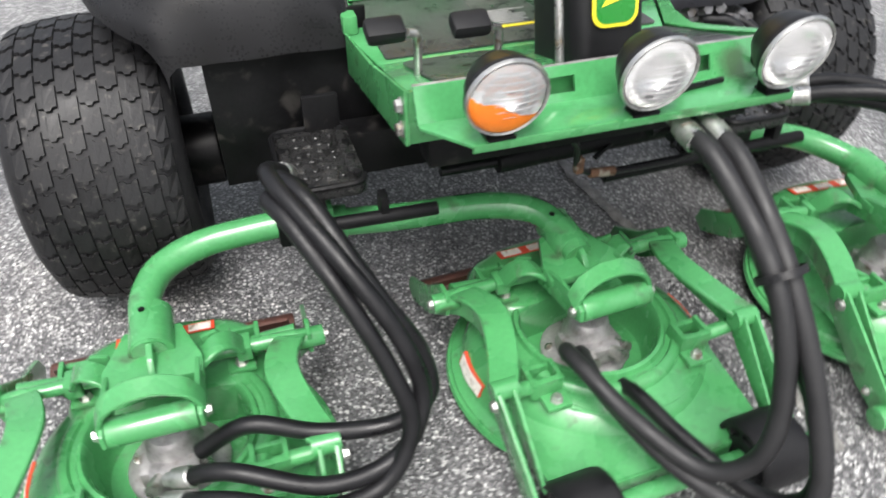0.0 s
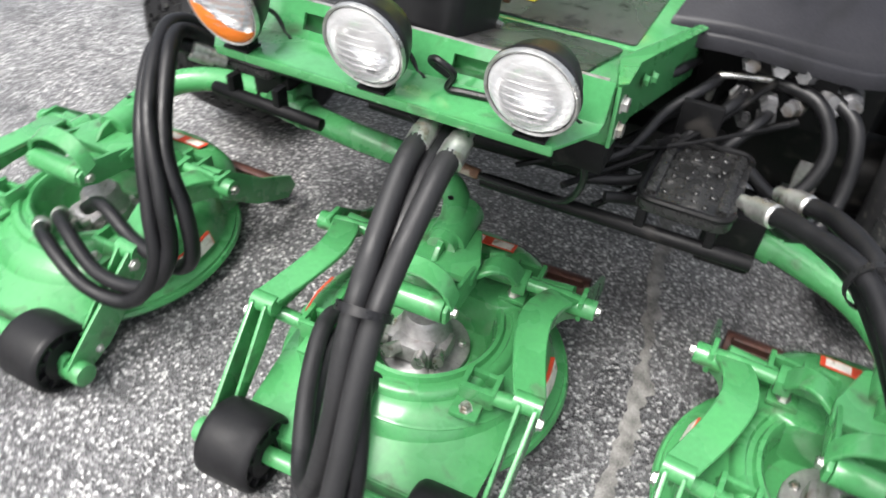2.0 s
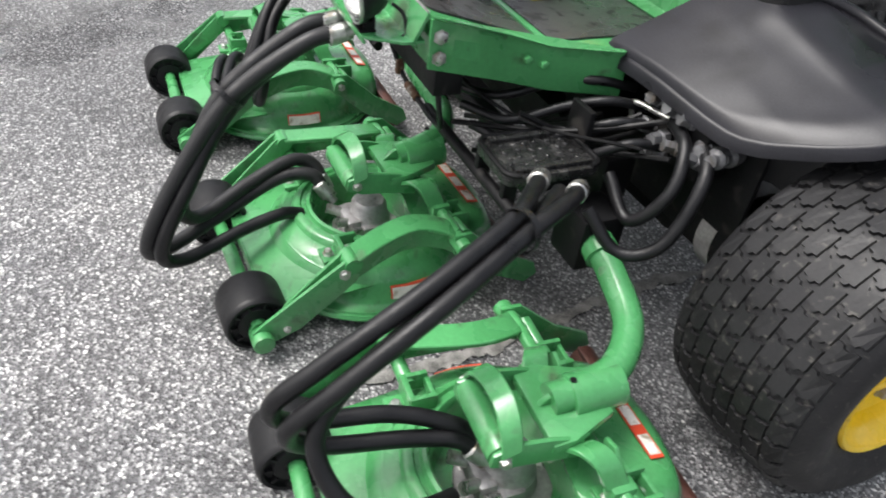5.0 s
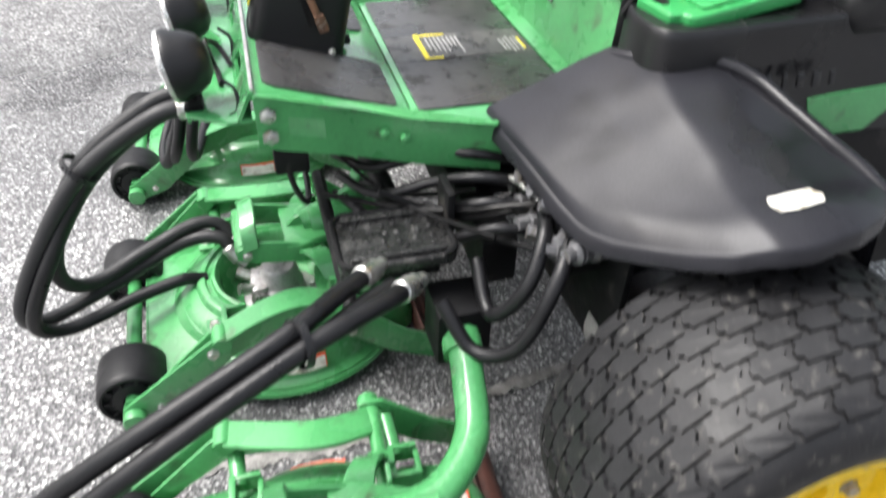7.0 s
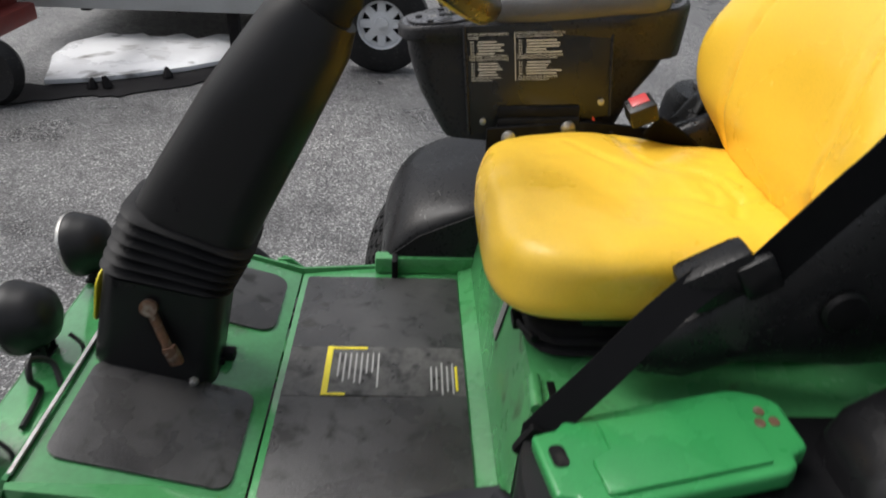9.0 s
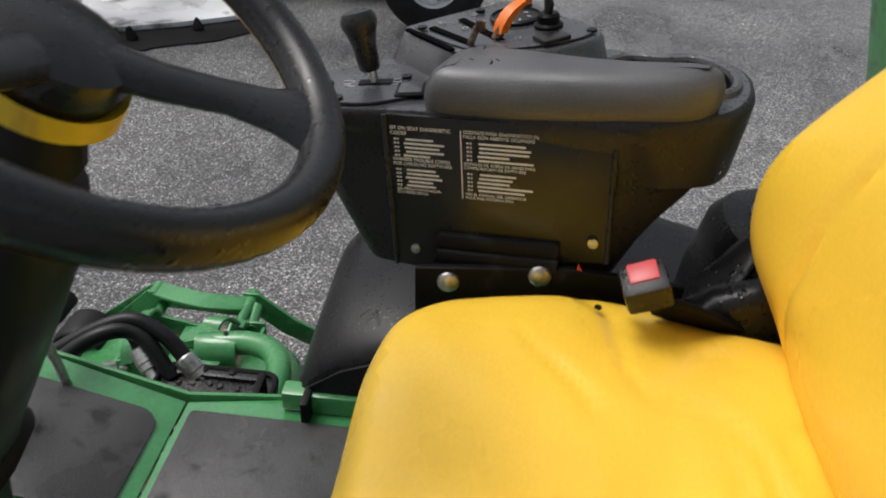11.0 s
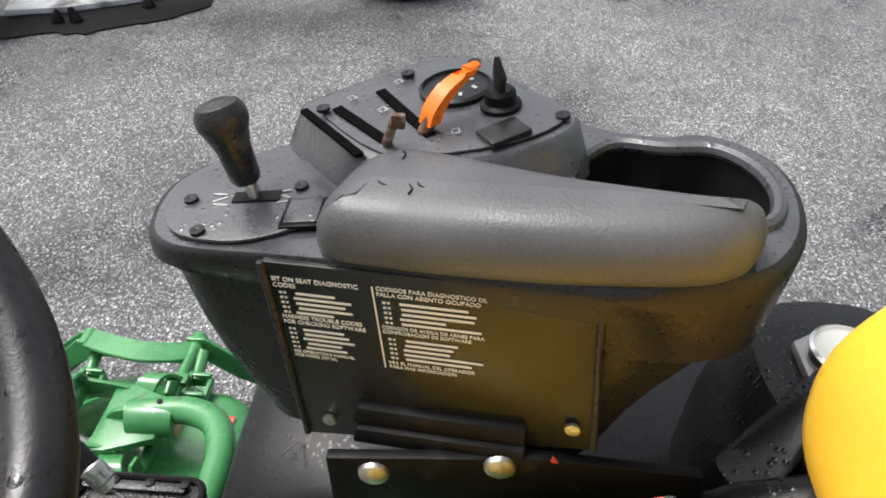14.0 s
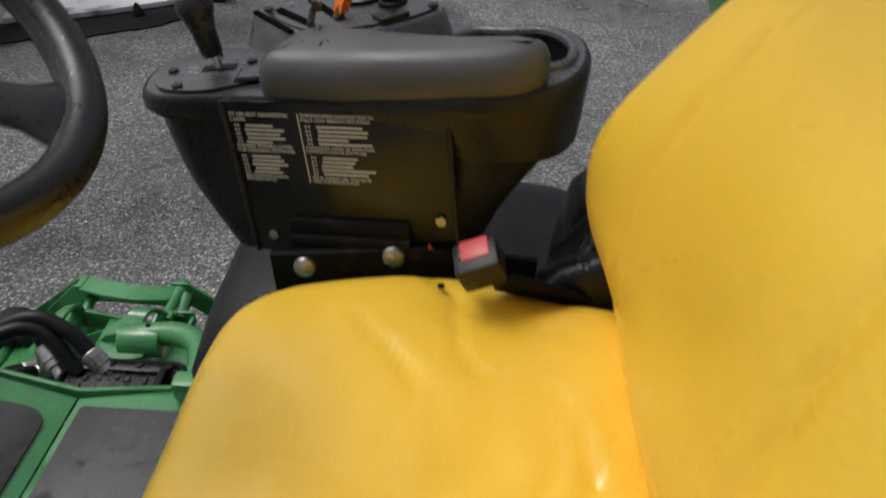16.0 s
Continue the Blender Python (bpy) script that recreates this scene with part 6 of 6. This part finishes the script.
def hose(name, label, paths, r, fittings, clamps=(), ribbed=(), group="hydraulic hoses"):
    h = thing(name, label, "hose", group=group)
    for k, pts in enumerate(paths):
        if k in ribbed:
            part("hose", tube(pts, r * 1.06, 14, 8, ribs=r * 0.04), SLEEVE, h, "ribbed black hose sleeve")
        else:
            part("hose", tube(pts, r, 14, 8), HOSE, h)
        a, b = Vector(pts[0]), Vector(pts[1])
        d = (b - a).normalized()
        if k in fittings:
            part("crimp_fitting", lathe([(r * 0.8, -0.035), (r * 0.8, -0.012), (r * 1.15, -0.012), (r * 1.15, 0.0), (r * 1.28, 0.002), (r * 1.28, 0.032), (r * 1.05, 0.036)], 16, a, d), STEEL, h, "zinc crimp fitting")
            e, q = Vector(pts[-1]), Vector(pts[-2])
            part("crimp_fitting", lathe([(r * 0.8, -0.030), (r * 0.8, -0.010), (r * 1.28, -0.008), (r * 1.28, 0.030), (r * 1.05, 0.034)], 16, e, (q - e).normalized()), STEEL, h, "zinc crimp fitting")
    for c, d, rr in clamps:
        part("cable_tie", lathe([(rr, -0.006), (rr + 0.002, -0.006), (rr + 0.002, 0.006), (rr, 0.006)], 20, c, d), BLACK_PLASTIC, h)
    return h


def build_hydraulics(s):
    v = thing("valve_block", "black hydraulic valve block with dull fittings and bent pipes", "valve block", group="valve blocks")
    part("block", box((s * 0.50, 0.60, 0.56), (0.16, 0.10, 0.12), 0.006), BLACK_STEEL, v)
    rng = random.Random(11 + s)
    for k in range(7):
        x, y, z = s * (0.43 + 0.05 * (k % 4)), 0.54 + 0.004 * k, 0.545 + 0.055 * (k // 4)
        part("fitting", joined(lathe([(0.017, 0), (0.017, 0.018), (0.013, 0.02), (0.013, 0.042), (0.0, 0.042)], 6, (x, y, z), (rng.uniform(-0.4, 0.4), -1, rng.uniform(0, 0.5)))), DULL_CAST, v, "dull hydraulic fitting")
    for k in range(4):
        x = s * (0.34 + 0.05 * k)
        part("pipe", tube([(x, 0.56, 0.58 - 0.02 * k), (x - s * 0.01, 0.47, 0.60 - 0.02 * k), (x - s * 0.06, 0.40, 0.58 - 0.03 * k), (x - s * 0.10, 0.30, 0.54 - 0.03 * k), (x - s * 0.2, 0.24, 0.52 - 0.02 * k)], 0.010, 10), HOSE, v)
    part("loop_hose", tube([(s * 0.47, 0.44, 0.47), (s * 0.56, 0.44, 0.42), (s * 0.60, 0.48, 0.50), (s * 0.56, 0.52, 0.57), (s * 0.48, 0.55, 0.58)], 0.013, 12), HOSE, v)
    part("loop_hose", tube([(s * 0.53, 0.36, 0.44), (s * 0.60, 0.40, 0.38), (s * 0.645, 0.46, 0.42), (s * 0.63, 0.52, 0.54), (s * 0.55, 0.57, 0.58)], 0.013, 12), HOSE, v)
    part("bent_pipe", tube([(s * 0.38, 0.54, 0.52), (s * 0.385, 0.525, 0.565), (s * 0.40, 0.525, 0.580), (s * 0.50, 0.555, 0.580), (s * 0.54, 0.575, 0.570)], 0.006, 10), STEEL, v)
    for k in range(6):
        x, z = s * rng.uniform(0.10, 0.36), rng.uniform(0.42, 0.58)
        y = rng.uniform(0.20, 0.34)
        x2, y2, z2 = s * rng.uniform(0.36, 0.56), rng.uniform(0.44, 0.58), rng.uniform(0.46, 0.60)
        mid = ((x + x2) / 2 + rng.uniform(-0.04, 0.04), (y + y2) / 2 + rng.uniform(-0.03, 0.03), (z + z2) / 2 - rng.uniform(0.0, 0.05))
        part("thin_pipe", tube([(x, y, z), mid, (x2, y2, z2)], rng.choice((0.004, 0.006)), 8), BLACK_STEEL, v)
    for k in range(4):
        x, y, z = s * rng.uniform(0.44, 0.64), rng.uniform(0.52, 0.62), rng.uniform(0.46, 0.57)
        part("union_nut", hexbolt((x, y, z), (rng.uniform(-0.6, 0.6), -1, rng.uniform(-0.2, 0.8)), rng.uniform(0.009, 0.014), 0.020), DULL_CAST, v)
    for k in range(4):
        x, y = s * (0.56 + 0.035 * (k % 2)), 0.585 + 0.03 * (k // 2)
        part("coil", lathe([(0.020, 0), (0.020, 0.034), (0.012, 0.04), (0.012, 0.055), (0.0, 0.055)], 16, (x, y, 0.565), (s * 0.3, -0.8, 0.1)), DULL_CAST, v)
    return v


# ---- background ----
def build_trailer():
    t = thing("trailer", "long low trailer with pale side rail parked behind", "trailer")
    part("bed", box((-5.25, -1.10, 0.46), (1.5, 2.3, 0.08), 0.01), TRAILER_DARK, t)
    part("side_rail", box((-3.80, -1.10, 0.49), (0.05, 2.3, 0.18), 0.01), TRAILER_GREY, t, "pale grey side rail")
    part("side_board", box((-3.83, -1.10, 1.05), (0.03, 2.3, 0.92), 0.01), TRAILER_GREY, t)
    # added backing, no known trailer part: keeps the view under the bed dark
    part("far_skirt", box((-5.98, -1.10, 0.26), (0.03, 2.3, 0.40), 0.006), TRAILER_DARK, t)
    for y in (-2.2, -1.5, -0.9, -0.1):
        part("cross_member", box((-4.9, y, 0.40), (2.1, 0.06, 0.06), 0.006), TRAILER_DARK, t)
    part("stand_leg", box((-3.98, -0.60, 0.22), (0.07, 0.07, 0.44), 0.006), TRAILER_DARK, t)
    for x in (-4.0, -5.4):
        w = part("wheel", lathe([(0.16, -0.09), (0.28, -0.10), (0.315, -0.08), (0.325, 0.0), (0.315, 0.08), (0.28, 0.10), (0.16, 0.09)], 40, (x, 0.38, 0.325), (1, 0, 0)), RUBBER, t)
        part("spoked_rim", lathe([(0.190, 0.075), (0.196, 0.088), (0.18, 0.09), (0.165, 0.07), (0.15, 0.03), (0.135, 0.03), (0.13, 0.02)], 40, (x, 0.38, 0.325), (1, 0, 0)), WHITE_RIM_REFLECTION, w, "white spoked steel rim")
        part("rim_centre", lathe([(0.085, 0.03), (0.080, 0.05), (0.05, 0.058), (0.045, 0.085), (0.0, 0.09)], 28, (x, 0.38, 0.325), (1, 0, 0)), WHITE_RIM_REFLECTION, w)
        part("rim_back", lathe([(0.165, 0.0), (0.165, 0.008), (0.0, 0.008)], 28, (x, 0.38, 0.325), (1, 0, 0)), TRAILER_DARK, w)
        for k in range(8):
            a = 2 * math.pi * k / 8
            d, e = Vector((0, math.cos(a), math.sin(a))), Vector((0, -math.sin(a), math.cos(a)))
            c = Vector((x + 0.035, 0.38, 0.325))
            part("spoke", plate([c + d * 0.07 - e * 0.030, c + d * 0.148 - e * 0.026, c + d * 0.148 + e * 0.026, c + d * 0.07 + e * 0.030], (0.014, 0, 0), 0.003), WHITE_RIM_REFLECTION, w)
    return t


def build_sky_reflection():
    # bright sky mirrored in standing water, laid down as a white slab
    b = thing("white_sheet", "white slab standing for sky reflected on wet asphalt under trailer", "sheet")
    rng = random.Random(9)
    edge = [(-3.44, -1.66), (-3.52, -1.38), (-3.66, -1.12), (-3.82, -0.88), (-3.99, -0.70)]
    far = [(-4.60 + rng.uniform(-0.10, 0.10), -0.72 - 0.09 * k + rng.uniform(-0.03, 0.03)) for k in range(12)] + [(-4.30, -1.86), (-3.98, -1.84), (-3.70, -1.74)]
    part("sheet_panel", plate([(x, y, 0.012) for x, y in edge + far], (0, 0, 0.03), 0.004), WHITE_RIM_REFLECTION, b)
    # dark strip: edge debris, widened to paint in the shade below the trailer
    near = []
    for k in range(34):
        y = -0.66 - 1.64 * k / 33
        x = float(np.interp(-y, [0.66, 0.82, 1.0, 1.2, 1.4, 1.6, 1.9, 2.3], [-3.90, -3.72, -3.60, -3.48, -3.42, -3.36, -3.20, -3.0]))
        near.append((x + 0.20 + 0.09 * noise.noise(Vector((y * 4, 2, 0))) + 0.05 * noise.noise(Vector((y * 17, 5, 0))), y))
    part("wet_edge", plate([(-3.52, -2.3, 0.004), (-3.50, -1.9, 0.004)] + [(x, y, 0.004) for x, y in edge] + [(x, y, 0.005) for x, y in near], (0, 0, 0.005)), TRAILER_DARK, b, "dark debris and painted trailer shade along the edge")
    for x, y in ((-3.40, -1.36), (-3.42, -1.27), (-3.66, -0.98)):
        part("debris_clod", lathe([(0.035, 0), (0.030, 0.02), (0.014, 0.05 + 0.03 * rng.random()), (0.0, 0.07)], 7, (x, y, 0.012), (rng.uniform(-0.3, 0.3), rng.uniform(-0.3, 0.3), 1)), TRAILER_DARK, b)
    return b


def build_red_implement():
    r = thing("red_implement", "dull red steel implement on dark tyre near trailer", "implement", (0.10, 0.22, 0))
    part("frame", box((-3.45, -2.35, 0.42), (0.5, 0.9, 0.10), 0.02), RED_PAINT, r)
    part("hopper", plate([(-3.2, -2.0, 0.45), (-3.7, -2.0, 0.45), (-3.8, -2.8, 0.85), (-3.1, -2.8, 0.85)], (0, 0.02, 0.30), 0.02), RED_PAINT, r)
    for y in (-2.0, -2.7):
        part("wheel", lathe([(0.06, -0.06), (0.17, -0.07), (0.20, 0.0), (0.17, 0.07), (0.06, 0.06)], 28, (-3.2, y, 0.20), (1, 0, 0)), RUBBER, r)
    return r


# ---- build ----
RUST_RED = material("muddy_red_rubber", (0.075, 0.028, 0.02), 0.6, vary=0.4, scale=16, bump=0.3)
GRIP = material("worn_grip_casting", (0.016, 0.016, 0.016), 0.28, vary=0.5, scale=40, fine=260, bump=0.5, dirt=(0.07, 0.067, 0.063), dirt_amount=0.05, dirt_scale=45, drops=0.4)
# glossless black on flat bars, the shade inside the dash slots as colour
SLOT = material("slot_shadow_black", (0.004, 0.004, 0.004), 0.9, vary=0.2, bump=0.0, spec=0.02)
SEAM = material("pale_crack_filler", (0.20, 0.195, 0.185), 0.5, vary=0.55, scale=30, fine=300, bump=0.6)
MAT_PALE = material("scuffed_label_film", (0.085, 0.083, 0.08), 0.4, vary=0.4, scale=25, bump=0.1, dirt=(0.02, 0.02, 0.02), dirt_amount=0.3, dirt_scale=30)
WHEEL_AT, WHEEL_TILT = (0.0, 0.552, 1.366), -38

build_ground()
build_chassis()
for s in (-1, 1):
    build_wheel(s)
    build_step(s)
build_hydraulics(1)
deck = build_deck()
deck.matrix_basis = pose(0.030, 0.098, 0.0, 0, 0, 3)
copy_thing(deck, pose(0.810, 0.100, 0, 0, 0, -2))
copy_thing(deck, pose(-0.805, 0.068, 0, 0, 0, 0))
build_lift_arm([(-0.46, 0.365, 0.335), (-0.30, 0.345, 0.330), (-0.12, 0.335, 0.325), (-0.02, 0.300, 0.315), (0.018, 0.235, 0.300), (0.025, 0.165, 0.285)], "green bent tube lift arm of the middle deck", (0.0, 0.25, 0.304))
build_lift_arm([(0.530, 0.395, 0.365), (0.62, 0.385, 0.345), (0.725, 0.360, 0.318), (0.795, 0.290, 0.298), (0.812, 0.20, 0.290), (0.812, 0.150, 0.285)], "green bent tube lift arm of the outer deck", (0.812, 0.19, 0.290))
build_lift_arm([(-0.480, 0.378, 0.345), (-0.60, 0.386, 0.335), (-0.700, 0.380, 0.328), (-0.775, 0.345, 0.318), (-0.808, 0.285, 0.308), (-0.812, 0.220, 0.298), (-0.808, 0.150, 0.288)], "green bent tube lift arm of the outer deck", (-0.812, 0.220, 0.298))
build_platform()
for x, amber in ((-0.230, True), (0.0, False), (0.230, False)):
    build_work_lamp(x, amber)
build_column()
build_wheel_rim()
build_seat()
build_belt()
build_fender_left()
build_fender_right()
build_tank()
build_hood()
build_roll_bar()
build_console()
build_label_panel()
build_console_bracket()
build_hydraulic_tank()
build_pedal(-0.345, 0.19)
build_pedal(-0.215, 0.175)
hose("hydraulic_hose", "pair of ribbed black hydraulic hoses looping to the middle deck",
     [[(0.080, -0.002, 0.655), (0.088, -0.085, 0.640), (0.108, -0.235, 0.535), (0.114, -0.315, 0.390), (0.092, -0.345, 0.265), (0.035, -0.305, 0.197), (-0.035, -0.19, 0.215), (-0.078, -0.08, 0.240), (-0.080, -0.02, 0.225), (-0.050, 0.01, 0.170)],
      [(0.130, -0.002, 0.650), (0.134, -0.085, 0.632), (0.137, -0.235, 0.530), (0.150, -0.35, 0.375), (0.146, -0.42, 0.235), (0.10, -0.402, 0.165), (0.01, -0.27, 0.168), (-0.052, -0.12, 0.208), (-0.052, -0.03, 0.212), (-0.030, 0.005, 0.165)],
      [(0.105, 0.03, 0.650), (0.112, -0.08, 0.622), (0.122, -0.225, 0.510), (0.165, -0.34, 0.345), (0.165, -0.40, 0.210), (0.12, -0.35, 0.150), (0.06, -0.22, 0.158), (0.03, -0.12, 0.165), (0.020, -0.07, 0.150)]],
     0.0152, (0, 1), clamps=(((0.121, -0.232, 0.536), (0.1, -0.8, -0.75), 0.036),), ribbed=(0, 1))
hose("hydraulic_hose", "three black hydraulic hoses looping to the outer deck",
     [[(-0.515, 0.29, 0.512), (-0.548, 0.22, 0.570), (-0.545, 0.14, 0.590), (-0.470, 0.0, 0.520), (-0.405, -0.075, 0.41), (-0.385, -0.11, 0.30), (-0.440, -0.14, 0.215), (-0.56, -0.15, 0.205), (-0.70, -0.10, 0.235), (-0.785, -0.05, 0.185)],
      [(-0.512, 0.20, 0.520), (-0.558, 0.15, 0.560), (-0.535, 0.08, 0.555), (-0.480, -0.02, 0.480), (-0.430, -0.09, 0.37), (-0.41, -0.13, 0.27), (-0.47, -0.165, 0.185), (-0.58, -0.175, 0.185), (-0.71, -0.14, 0.220), (-0.80, -0.09, 0.180)],
      [(-0.500, 0.25, 0.505), (-0.535, 0.18, 0.575), (-0.500, 0.10, 0.575), (-0.430, -0.02, 0.470), (-0.375, -0.06, 0.37), (-0.365, -0.08, 0.28), (-0.43, -0.08, 0.225), (-0.55, -0.06, 0.225), (-0.66, -0.03, 0.25), (-0.75, -0.01, 0.19)]],
     0.0152, (0, 1))
hose("hydraulic_hose", "three black hydraulic hoses looping to the outer deck",
     [[(0.520, 0.245, 0.522), (0.585, 0.19, 0.548), (0.672, 0.10, 0.560), (0.742, -0.08, 0.510), (0.752, -0.22, 0.425), (0.735, -0.290, 0.345), (0.715, -0.25, 0.27), (0.735, -0.10, 0.255), (0.775, 0.0, 0.235), (0.800, 0.06, 0.185)],
      [(0.565, 0.300, 0.518), (0.625, 0.24, 0.545), (0.690, 0.13, 0.552), (0.768, -0.06, 0.500), (0.785, -0.20, 0.410), (0.765, -0.275, 0.315), (0.745, -0.22, 0.235), (0.770, -0.08, 0.225), (0.795, 0.0, 0.22), (0.815, 0.04, 0.185)],
      [(0.545, 0.275, 0.505), (0.605, 0.21, 0.525), (0.680, 0.11, 0.528), (0.752, -0.07, 0.480), (0.77, -0.20, 0.375), (0.80, -0.24, 0.30), (0.86, -0.20, 0.22), (0.88, -0.10, 0.20), (0.86, -0.03, 0.165)]],
     0.0152, (0, 1), clamps=(((0.680, 0.115, 0.549), (0.3, -0.8, 0.1), 0.036),))
build_trailer()
build_sky_reflection()
build_red_implement()
